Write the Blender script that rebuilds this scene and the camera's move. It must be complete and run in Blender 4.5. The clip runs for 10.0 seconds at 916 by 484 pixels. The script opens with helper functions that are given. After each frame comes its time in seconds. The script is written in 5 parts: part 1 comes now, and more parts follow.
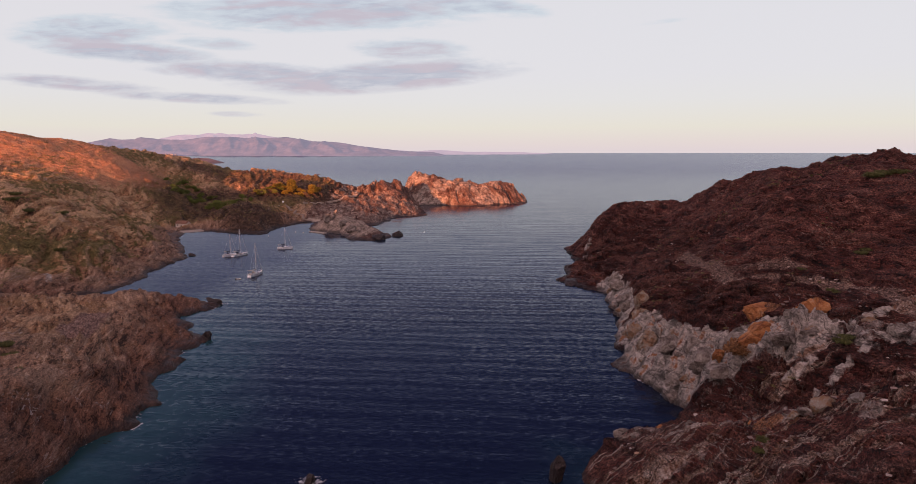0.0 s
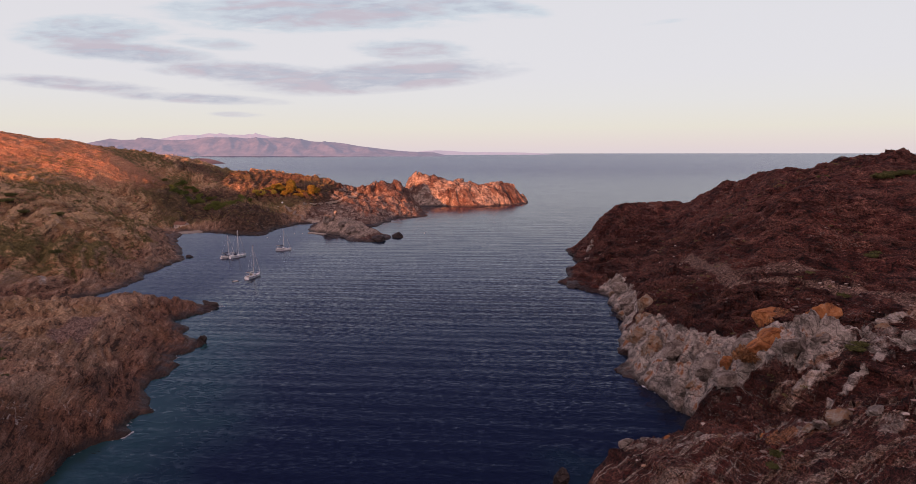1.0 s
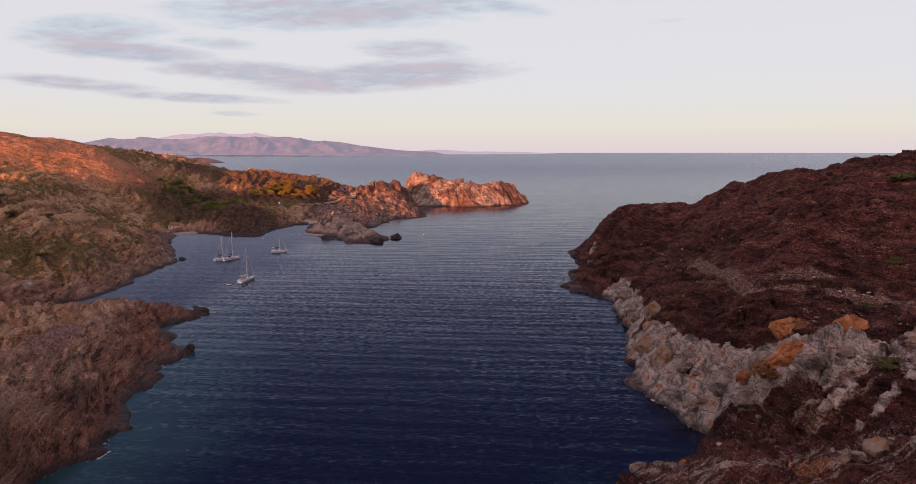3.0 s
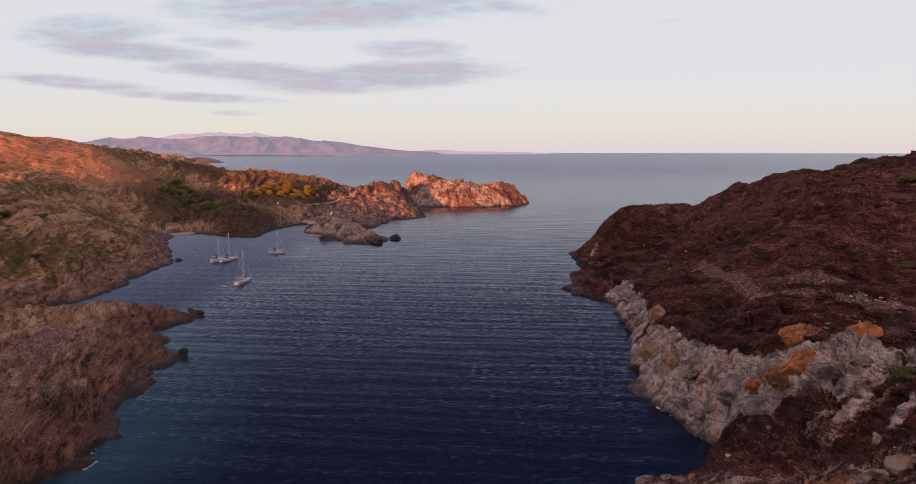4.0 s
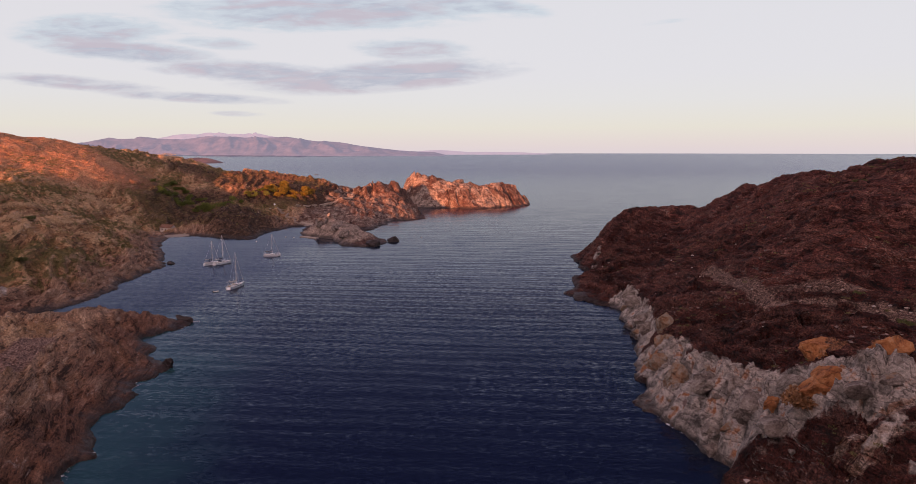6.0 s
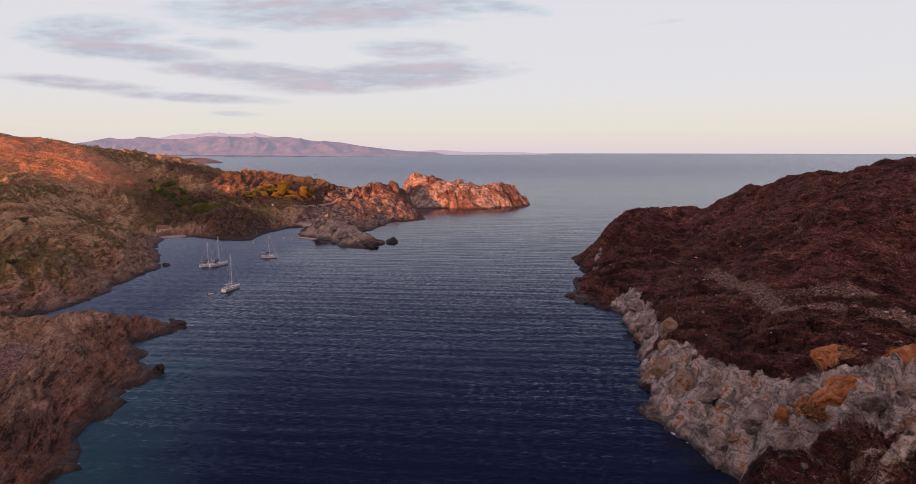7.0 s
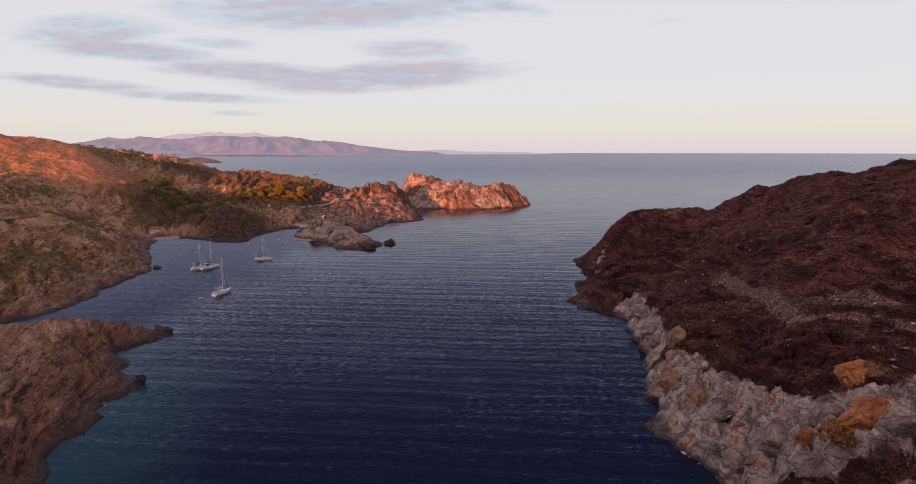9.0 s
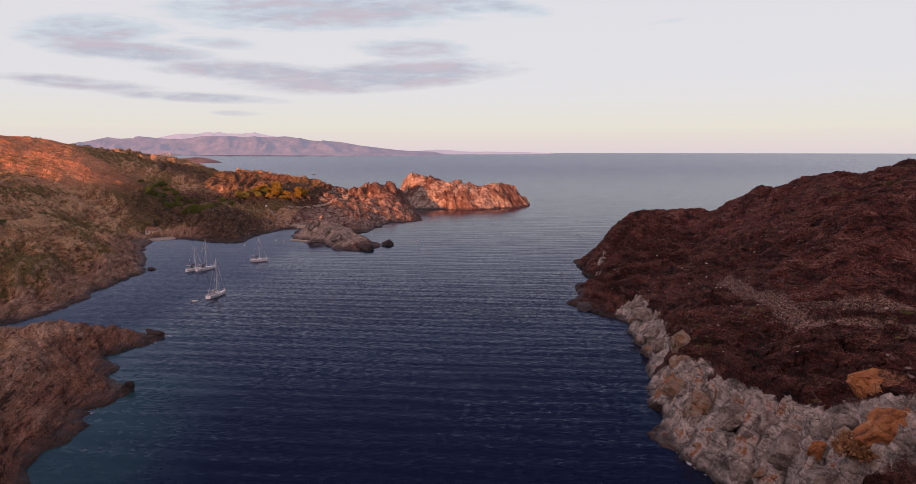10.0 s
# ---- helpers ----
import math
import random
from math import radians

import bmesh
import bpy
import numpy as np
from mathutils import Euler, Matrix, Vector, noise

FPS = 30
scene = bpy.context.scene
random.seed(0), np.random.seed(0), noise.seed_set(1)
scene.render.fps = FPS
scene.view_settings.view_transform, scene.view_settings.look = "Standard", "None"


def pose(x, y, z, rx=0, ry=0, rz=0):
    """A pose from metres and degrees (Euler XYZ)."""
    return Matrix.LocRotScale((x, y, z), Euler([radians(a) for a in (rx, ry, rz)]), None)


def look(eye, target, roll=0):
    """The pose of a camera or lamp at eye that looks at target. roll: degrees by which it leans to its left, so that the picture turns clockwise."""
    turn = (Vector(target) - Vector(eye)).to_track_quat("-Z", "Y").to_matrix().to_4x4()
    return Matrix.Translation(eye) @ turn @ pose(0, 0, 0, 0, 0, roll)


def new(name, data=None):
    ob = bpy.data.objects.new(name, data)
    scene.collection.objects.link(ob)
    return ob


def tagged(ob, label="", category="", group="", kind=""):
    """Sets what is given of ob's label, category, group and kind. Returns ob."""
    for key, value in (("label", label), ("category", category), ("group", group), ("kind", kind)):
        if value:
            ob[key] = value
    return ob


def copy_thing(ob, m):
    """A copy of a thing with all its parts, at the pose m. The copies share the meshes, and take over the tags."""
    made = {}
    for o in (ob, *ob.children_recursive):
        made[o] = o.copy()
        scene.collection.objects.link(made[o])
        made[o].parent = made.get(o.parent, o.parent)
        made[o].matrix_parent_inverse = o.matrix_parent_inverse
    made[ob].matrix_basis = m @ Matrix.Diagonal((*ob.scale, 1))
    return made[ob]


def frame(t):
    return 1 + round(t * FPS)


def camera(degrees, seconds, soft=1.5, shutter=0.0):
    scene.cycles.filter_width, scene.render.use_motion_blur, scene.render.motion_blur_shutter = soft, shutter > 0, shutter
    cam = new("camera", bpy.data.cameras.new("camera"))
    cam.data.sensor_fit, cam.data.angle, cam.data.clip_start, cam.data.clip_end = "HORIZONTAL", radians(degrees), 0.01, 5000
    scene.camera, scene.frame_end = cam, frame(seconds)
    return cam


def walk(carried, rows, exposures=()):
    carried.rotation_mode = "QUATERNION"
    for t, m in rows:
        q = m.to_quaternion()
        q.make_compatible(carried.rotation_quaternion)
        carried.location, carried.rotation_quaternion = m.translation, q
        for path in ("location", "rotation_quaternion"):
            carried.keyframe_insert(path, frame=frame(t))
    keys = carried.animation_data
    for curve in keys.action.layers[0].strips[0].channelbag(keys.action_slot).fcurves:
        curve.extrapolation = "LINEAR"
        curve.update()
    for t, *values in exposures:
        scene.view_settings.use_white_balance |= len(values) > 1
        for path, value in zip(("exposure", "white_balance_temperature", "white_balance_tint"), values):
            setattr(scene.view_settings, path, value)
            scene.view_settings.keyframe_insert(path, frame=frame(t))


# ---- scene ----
cam = camera(71.9, 10.0, soft=0.4)
PATH = [
    (0, (-0.119, 0.934, 55.217), (-0.197, 2.912, 54.931), -0.1),
    (0.5, (-0.121, 2.778, 55.229), (-0.201, 4.756, 54.944), -0.1),
    (1, (-0.133, 4.741, 55.277), (-0.213, 6.719, 54.992), -0.1),
    (1.5, (-0.163, 6.721, 55.349), (-0.243, 8.699, 55.063), -0.1),
    (2, (-0.201, 8.727, 55.429), (-0.281, 10.704, 55.142), -0.1),
    (2.5, (-0.199, 10.762, 55.481), (-0.279, 12.739, 55.194), -0.1),
    (4, (-0.291, 16.847, 55.537), (-0.371, 18.824, 55.25), -0.0),
    (4.5, (-0.258, 18.855, 55.531), (-0.338, 20.832, 55.243), -0.0),
    (5, (-0.218, 20.859, 55.554), (-0.298, 22.837, 55.267), -0.0),
    (5.5, (-0.164, 22.826, 55.578), (-0.245, 24.804, 55.292), -0.0),
    (7, (0.096, 29.14, 55.637), (0.015, 31.118, 55.351), -0.0),
    (7.5, (0.189, 31.178, 55.644), (0.108, 33.156, 55.357), 0.0),
    (8, (0.303, 33.221, 55.651), (0.221, 35.199, 55.364), 0.0),
    (8.5, (0.458, 35.229, 55.675), (0.376, 37.207, 55.388), 0.0),
    (9, (0.592, 37.298, 55.672), (0.51, 39.275, 55.385), 0.0),
    (9.5, (0.769, 39.365, 55.642), (0.687, 41.342, 55.355), 0.0),
    (10, (0.892, 41.558, 55.598), (0.811, 43.535, 55.311), 0.0),
]
walk(cam, [(t, look(eye, target, roll)) for t, eye, target, roll in PATH], exposures=[(0.0, 1.0), (10.0, 1.0)])

# ---- world and sun ----
SUN_HEADING = Vector((0.375, 0.927, -0.105)).normalized()   # the way the low sunlight travels
world = bpy.data.worlds.new("evening_sky")
scene.world = world
world.use_nodes = True


class Nodes:
    """Short hand for building node trees."""

    def __init__(self, tree):
        self.tree = tree
        tree.nodes.clear()

    def add(self, kind, **props):
        node = self.tree.nodes.new(kind)
        ins = props.pop("ins", {})
        for key, value in props.items():
            setattr(node, key, value)
        for key, value in ins.items():
            self.put(node.inputs[key], value)
        return node

    def put(self, socket, value):
        if isinstance(value, bpy.types.NodeSocket):
            self.tree.links.new(value, socket)
        else:
            socket.default_value = value

    def math(self, op, a, b=0.0, clamp=False):
        n = self.add("ShaderNodeMath", operation=op, use_clamp=clamp)
        self.put(n.inputs[0], a)
        self.put(n.inputs[1], b)
        return n.outputs[0]

    def mix(self, fac, a, b, blend="MIX"):
        n = self.add("ShaderNodeMix", data_type="RGBA", blend_type=blend)
        self.put(n.inputs[0], fac)
        self.put(n.inputs[6], a)
        self.put(n.inputs[7], b)
        return n.outputs[2]

    def ramp(self, fac, stops, interp="LINEAR"):
        n = self.add("ShaderNodeValToRGB")
        n.color_ramp.interpolation = interp
        e = n.color_ramp.elements
        while len(e) < len(stops):
            e.new(0.5)
        for el, (p, c) in zip(e, stops):
            el.position = p
            el.color = (*c, 1) if len(c) == 3 else c
        self.put(n.inputs[0], fac)
        return n.outputs[0]

    def noise(self, vec, scale, detail=4.0, rough=0.55, dist=0.0, kind="FBM"):
        n = self.add("ShaderNodeTexNoise", noise_dimensions="3D", noise_type=kind)
        if vec is not None:
            self.put(n.inputs["Vector"], vec)
        n.inputs["Scale"].default_value = scale
        n.inputs["Detail"].default_value = detail
        n.inputs["Roughness"].default_value = rough
        n.inputs["Distortion"].default_value = dist
        return n.outputs["Fac"]

    def mapping(self, vec, loc=(0, 0, 0), rot=(0, 0, 0), scale=(1, 1, 1)):
        n = self.add("ShaderNodeMapping")
        self.put(n.inputs["Vector"], vec)
        n.inputs["Location"].default_value = loc
        n.inputs["Rotation"].default_value = rot
        n.inputs["Scale"].default_value = scale
        return n.outputs["Vector"]

    def step(self, value, lo, hi):
        n = self.add("ShaderNodeMapRange", interpolation_type="SMOOTHSTEP")
        self.put(n.inputs[0], value)
        n.inputs[1].default_value, n.inputs[2].default_value = lo, hi
        return n.outputs[0]

    def attr(self, name):
        return self.add("ShaderNodeAttribute", attribute_name=name).outputs["Fac"]


w = Nodes(world.node_tree)
direction = w.add("ShaderNodeTexCoord").outputs["Generated"]
xyz = w.add("ShaderNodeSeparateXYZ", ins={0: direction})
sky = w.add("ShaderNodeTexSky", sky_type="NISHITA", sun_disc=False, sun_elevation=radians(6.0),
            sun_rotation=math.atan2(-SUN_HEADING.x, -SUN_HEADING.y), altitude=50, air_density=1.0, dust_density=1.5, ozone_density=1.5)
veil = w.ramp(xyz.outputs["Z"], [(0.0, (0.78, 0.68, 0.70)), (0.010, (0.80, 0.70, 0.69)), (0.035, (0.81, 0.765, 0.69)), (0.075, (0.785, 0.765, 0.775)), (0.11, (0.775, 0.755, 0.795)),
                                 (0.235, (0.76, 0.745, 0.79)), (0.34, (0.40, 0.41, 0.63)), (0.43, (0.18, 0.20, 0.37)), (0.56, (0.085, 0.10, 0.245)), (1.0, (0.052, 0.058, 0.13))])
# thin cloud banks low over the sea: tangent-plane coordinates around the seaward heading
# a darker blue patch added high in the unseen sky, to darken the right-hand water
veil = w.mix(w.math("MULTIPLY", w.step(xyz.outputs["X"], -0.10, 0.30), w.math("MULTIPLY", w.step(xyz.outputs["Z"], 0.27, 0.42), 0.5)), veil, w.mix(1.0, veil, (0.3, 0.3, 0.36, 1), "MULTIPLY"))
ahead = w.math("MAXIMUM", xyz.outputs["Y"], 0.02)
sx = w.math("DIVIDE", xyz.outputs["X"], ahead)
sz = w.math("DIVIDE", xyz.outputs["Z"], ahead)
plane = w.add("ShaderNodeCombineXYZ", ins={0: sx, 1: sz, 2: 0.0}).outputs[0]
wisps = w.noise(w.mapping(plane, rot=(0, 0, 0.05), scale=(6.0, 40.0, 1)), 1.0, 8.0, 0.6, 0.5)
fine = w.noise(w.mapping(plane, rot=(0, 0, 0.04), scale=(20.0, 95.0, 1)), 1.0, 6.0, 0.62, 0.4)


def bank(cx, cz, rx, rz, tilt, power):
    """A soft lens-shaped cloud bank round one direction of the sky."""
    p = w.mapping(plane, loc=(-cx, -cz, 0))
    p = w.mapping(p, rot=(0, 0, -tilt), scale=(1, 1, 1))
    p = w.mapping(p, scale=(1 / rx, 1 / rz, 0))
    d = w.add("ShaderNodeVectorMath", operation="LENGTH", ins={0: p}).outputs["Value"]
    return w.math("MULTIPLY", w.math("MINIMUM", w.math("MULTIPLY", w.math("SUBTRACT", 1.0, d, clamp=True), 1.5), 0.8), power)


banks = None
for b in ((-0.358, 0.1213, 0.207, 0.0204, -0.07, 1.15), (-0.152, 0.1143, 0.243, 0.0278, 0.06, 1.25), (-0.242, 0.1055, 0.18, 0.0222, 0, 1.1), (-0.111, 0.1544, 0.107, 0.0204, -0.04, 0.85), (-0.614, 0.1837, 0.152, 0.0315, 0, 0.95), (-0.563, 0.1544, 0.17, 0.0204, -0.08, 1.2), (-0.239, 0.2128, 0.293, 0.037, 0, 1.05), (-0.026, 0.2196, 0.142, 0.0185, -0.1, 0.95), (-0.38, 0.2264, 0.177, 0.0222, 0, 0.8), (-0.648, 0.1064, 0.171, 0.013, -0.08, 1.0), (-0.46, 0.0835, 0.172, 0.0102, -0.05, 1.05), (-0.389, 0.0577, 0.054, 0.0056, -0.03, 0.55), (-0.428, 0.1682, 0.089, 0.013, -0.1, 0.6), (0.272, 0.1923, 0.045, 0.0046, 0.1, 0.35)):
    m = bank(*b)
    banks = m if banks is None else w.math("MAXIMUM", banks, m)
density = w.math("ADD", w.math("MULTIPLY", w.math("SUBTRACT", wisps, 0.5), 2.0), w.math("MULTIPLY", w.math("SUBTRACT", fine, 0.5), 1.6))
near_bank = w.math("MINIMUM", w.math("MULTIPLY", banks, 3.0), 1.0)
amount = w.math("ADD", w.math("MULTIPLY", density, w.math("MULTIPLY", near_bank, 0.75)), banks)
thin = w.step(amount, 0.0, 0.5)
cover = w.math("MULTIPLY", w.step(amount, 0.35, 1.1), 0.85)
toned = w.mix(w.math("MULTIPLY", thin, 0.62), veil, w.mix(w.step(sz, 0.10, 0.2), (0.64, 0.63, 0.70, 1), (0.55, 0.64, 0.73, 1)))
lit_cloud = w.mix(cover, toned, w.mix(w.step(wisps, 0.42, 0.58), (0.45, 0.47, 0.58, 1), (0.56, 0.49, 0.57, 1)))
nishita = w.mix(1.0, sky.outputs[0], (0.10, 0.10, 0.10, 1), "MULTIPLY")
whole = w.mix(0.92, nishita, lit_cloud)
# evening glow added to the unseen sky above and behind the starting point, on the side of the low sun, to fill the
# shaded land
toward = w.add("ShaderNodeVectorMath", operation="DOT_PRODUCT", ins={0: direction, 1: Vector((-0.32, -0.68, 0.66)).normalized()}).outputs["Value"]
glow = w.step(toward, 0.12, 0.95)
whole = w.mix(glow, whole, (1.20, 0.84, 0.85, 1))
bg = w.add("ShaderNodeBackground", ins={"Color": whole, "Strength": 0.52})
w.add("ShaderNodeOutputWorld", ins={"Surface": bg.outputs[0]})

sun = new("sun", bpy.data.lights.new("sun", "SUN"))
sun.data.energy, sun.data.angle, sun.data.color = 5.0, radians(0.6), (1.0, 0.31, 0.12)
sun.matrix_world = Matrix.Translation((0, 0, 300)) @ SUN_HEADING.to_track_quat("-Z", "Y").to_matrix().to_4x4()


# ---- materials ----
def material(name):
    m = bpy.data.materials.new(name)
    m.use_nodes = True
    n = Nodes(m.node_tree)
    b = n.add("ShaderNodeBsdfPrincipled")
    n.add("ShaderNodeOutputMaterial", ins={"Surface": b.outputs[0]})
    return m, n, b


def plain(name, colour, rough=0.6, metal=0.0, vary=0.25, scale=3.0, bump=0.0):
    """A small thing's paint, cloth or metal: one colour with grime at two scales."""
    m, n, b = material(name)
    co = n.add("ShaderNodeTexCoord").outputs["Object"]
    a, c = n.noise(co, scale, 5), n.noise(co, scale * 9, 3)
    f = n.math("ADD", n.math("MULTIPLY", a, 0.7), n.math("MULTIPLY", c, 0.3))
    dark = tuple(v * (1 - vary) for v in colour)
    n.put(b.inputs["Base Color"], n.ramp(f, [(0.3, dark), (0.65, colour)]))
    b.inputs["Roughness"].default_value, b.inputs["Metallic"].default_value = rough, metal
    if bump:
        n.put(b.inputs["Normal"], n.add("ShaderNodeBump", ins={"Strength": 0.6, "Distance": bump, "Height": c}).outputs[0])
    return m


STRIKE = math.atan2(-0.91, 0.41)      # the strike of the rock beds, the same on both shores


def rock_material(name, dark, mid, light, soil, pale=(0.42, 0.375, 0.345), bump=0.5, blotch=1.3, bed=0.36, ledge_tone=0.0, banded=0.65, deep=0.15, pits=0.5, speckle=0.0):
    """Bedded rock with pale quartz belts, ochre lichen, thin soil and scrub, and a dark wet foot at the sea."""
    m, n, b = material(name)
    geo = n.add("ShaderNodeNewGeometry")
    pos = geo.outputs["Position"]
    fold = n.add("ShaderNodeTexNoise", ins={"Vector": pos, "Scale": 0.022, "Detail": 2.0}).outputs["Color"]
    fold = n.add("ShaderNodeVectorMath", operation="MULTIPLY_ADD", ins={0: fold, 1: (26.0, 26.0, 10.0), 2: pos}).outputs[0]
    bedded = n.mapping(n.mapping(fold, rot=(0, 0, -STRIKE)), rot=(0.5, 0, 0), scale=(0.10, 0.8, 1.0))
    big = n.noise(pos, 0.035, 5, 0.6)
    med = n.noise(pos, 0.22, 7, 0.65, 0.4)
    beds = n.noise(bedded, 0.7, 8, 0.68, 0.5)
    grit = n.mix(0.5, n.noise(pos, 2.6, 6, 0.7), n.noise(n.mapping(bedded, scale=(9.0, 2.2, 2.2)), 1.0, 6, 0.7))
    crack = n.add("ShaderNodeTexVoronoi", feature="DISTANCE_TO_EDGE", ins={"Vector": n.add("ShaderNodeVectorMath", operation="ADD", ins={0: n.mapping(bedded, scale=(2.2, 1, 1)), 1: n.add("ShaderNodeCombineXYZ", ins={0: n.math("MULTIPLY", med, 2.5), 1: n.math("MULTIPLY", big, 3.0), 2: 0.0}).outputs[0]}).outputs[0], "Scale": 0.40}).outputs["Distance"]
    tone = n.math("ADD", n.math("ADD", n.math("MULTIPLY", beds, bed), n.math("MULTIPLY", med, 0.66 - bed)), n.math("MULTIPLY", grit, 0.34))
    base = n.ramp(tone, [(0.447, dark), (0.49, mid), (0.526, mid), (0.568, light)])
    # bands of darker and paler beds, and a paler tone on up-facing ledges
    band = n.noise(n.mapping(bedded, scale=(0.35, 0.22, 0.22)), 1.0, 5, 0.6, 0.6)
    base = n.mix(n.math("MULTIPLY", n.step(band, 0.52, 0.40), banded), base, n.mix(1.0, base, (0.36, 0.34, 0.38, 1), "MULTIPLY"))
    base = n.mix(n.math("MULTIPLY", n.attr("slate"), 0.9), base, n.mix(1.0, base, (0.56, 0.47, 0.46, 1), "MULTIPLY"))
    if ledge_tone:
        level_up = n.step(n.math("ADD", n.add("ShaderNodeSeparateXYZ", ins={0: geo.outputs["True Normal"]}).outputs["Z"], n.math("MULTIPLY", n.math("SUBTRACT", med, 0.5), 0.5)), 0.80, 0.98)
        base = n.mix(n.math("MULTIPLY", level_up, ledge_tone), base, n.ramp(grit, [(0.38, tuple(0.5 * v for v in light)), (0.6, light)]))
    base = n.mix(n.step(big, 0.5, 0.68), base, n.mix(0.55, base, (*soil, 1)))
    bare = n.step(n.math("ADD", n.math("MULTIPLY", n.attr("rib"), 0.5), n.math("ADD", n.math("MULTIPLY", n.noise(n.mapping(bedded, scale=(0.9, 0.75, 0.75)), 1.0, 6, 0.66, 0.5), 0.9), n.math("MULTIPLY", grit, 0.4))), 0.63, 0.80)
    base = n.mix(n.math("MULTIPLY", n.attr("thicket"), 0.9), base, n.ramp(tone, [(0.45, (0.011, 0.007, 0.005)), (0.51, (0.040, 0.023, 0.015)), (0.57, (0.088, 0.052, 0.034))]))
    base = n.mix(n.math("MULTIPLY", bare, n.math("ADD", 0.25, n.math("MULTIPLY", n.attr("hill"), 0.65))), base, n.ramp(grit, [(0.36, mid), (0.5, light), (0.62, tuple(min(1, v * 1.35) for v in light))]))
    base = n.mix(n.math("MULTIPLY", n.attr("spit"), 0.85), base, n.mix(1.0, base, (0.44, 0.32, 0.31, 1), "MULTIPLY"))
    base = n.mix(n.math("MULTIPLY", n.attr("hill"), 0.8), base, n.mix(1.0, base, (1.0, 0.89, 0.64, 1), "MULTIPLY"))
    # red sunlight of the upper hillside, put into the base colour as orange-red
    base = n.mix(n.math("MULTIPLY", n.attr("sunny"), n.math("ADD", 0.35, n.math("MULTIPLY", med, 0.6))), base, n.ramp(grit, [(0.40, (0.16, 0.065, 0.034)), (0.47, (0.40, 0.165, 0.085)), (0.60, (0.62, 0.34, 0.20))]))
    # low grit marks small pits; their shade goes into the colour further down
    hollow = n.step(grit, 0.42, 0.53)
    # pale rock
    stain = n.noise(pos, 0.33, 5, 0.58, 0.6)
    pal = n.ramp(n.math("ADD", n.math("MULTIPLY", stain, 0.75), n.math("MULTIPLY", grit, 0.25)),
                 [(0.36, tuple(v * deep for v in pale)), (0.445, tuple(v * (0.44 + 0.7 * deep) for v in pale)), (0.53, pale), (0.64, tuple(min(1, v * 1.4) for v in pale))])
    pal = n.mix(n.math("MULTIPLY", n.step(crack, 0.035, 0.004), 0.6), pal, (0.03, 0.02, 0.018, 1))
    pf = n.step(n.math("ADD", n.attr("pale"), n.math("MULTIPLY", n.math("SUBTRACT", med, 0.5), blotch)), 0.35, 0.62)
    col = n.mix(pf, base, pal)
    ochre = n.ramp(grit, [(0.3, (0.10, 0.045, 0.025)), (0.5, (0.28, 0.12, 0.06)), (0.7, (0.40, 0.23, 0.13))])
    of = n.step(n.math("ADD", n.attr("ochre"), n.math("MULTIPLY", n.math("SUBTRACT", stain, 0.5), 1.5)), 0.42, 0.62)
    col = n.mix(of, col, ochre)
    # thin quartz veins along the beds
    vein = n.noise(n.mapping(bedded, scale=(0.5, 0.35, 0.35)), 0.9, 5, 0.55, 0.8)
    vf = n.math("MULTIPLY", n.step(n.math("ABSOLUTE", n.math("SUBTRACT", vein, 0.5)), 0.010, 0.002), n.step(n.math("ADD", n.math("MULTIPLY", big, 0.7), n.math("MULTIPLY", med, 0.5)), 0.58, 0.72))
    col = n.mix(n.math("MULTIPLY", vf, 0.7), col, (*pale, 1))
    # soil, worn ground and scrub
    sf = n.step(n.math("ADD", n.attr("worn"), n.math("MULTIPLY", n.math("SUBTRACT", med, 0.5), 1.2)), 0.35, 0.75)
    col = n.mix(sf, col, n.ramp(grit, [(0.40, (0.07, 0.036, 0.030)), (0.5, (0.18, 0.108, 0.086)), (0.6, (0.37, 0.265, 0.22))]))
    seam = n.noise(n.mapping(pos, rot=(0, 0, 0.12), scale=(0.055, 0.55, 0.0)), 1.0, 6, 0.62, 0.25)
    seam = n.step(n.math("ADD", seam, n.math("MULTIPLY", n.math("SUBTRACT", n.attr("veined"), 1.0), 0.22)), 0.50, 0.555)
    col = n.mix(n.math("MULTIPLY", seam, 0.8), col, n.ramp(n.math("ADD", n.math("MULTIPLY", stain, 0.6), n.math("MULTIPLY", grit, 0.4)), [(0.42, (0.17, 0.08, 0.045)), (0.5, (0.34, 0.245, 0.195)), (0.58, (0.48, 0.42, 0.375))]))
    gf = n.step(n.math("ADD", n.attr("green"), n.math("MULTIPLY", n.math("SUBTRACT", n.noise(pos, 0.30, 7, 0.7), 0.5), 1.8)), 0.40, 0.70)
    up = n.add("ShaderNodeSeparateXYZ", ins={0: geo.outputs["Normal"]}).outputs["Z"]
    gf = n.math("MULTIPLY", n.math("MULTIPLY", gf, n.step(up, 0.35, 0.75)), n.math("SUBTRACT", 1.0, n.math("MULTIPLY", n.attr("thicket"), 0.7)))
    col = n.mix(gf, col, n.ramp(n.noise(pos, 0.9, 6, 0.7), [(0.33, (0.05, 0.044, 0.016)), (0.5, (0.12, 0.098, 0.037)), (0.65, (0.20, 0.152, 0.068))]))
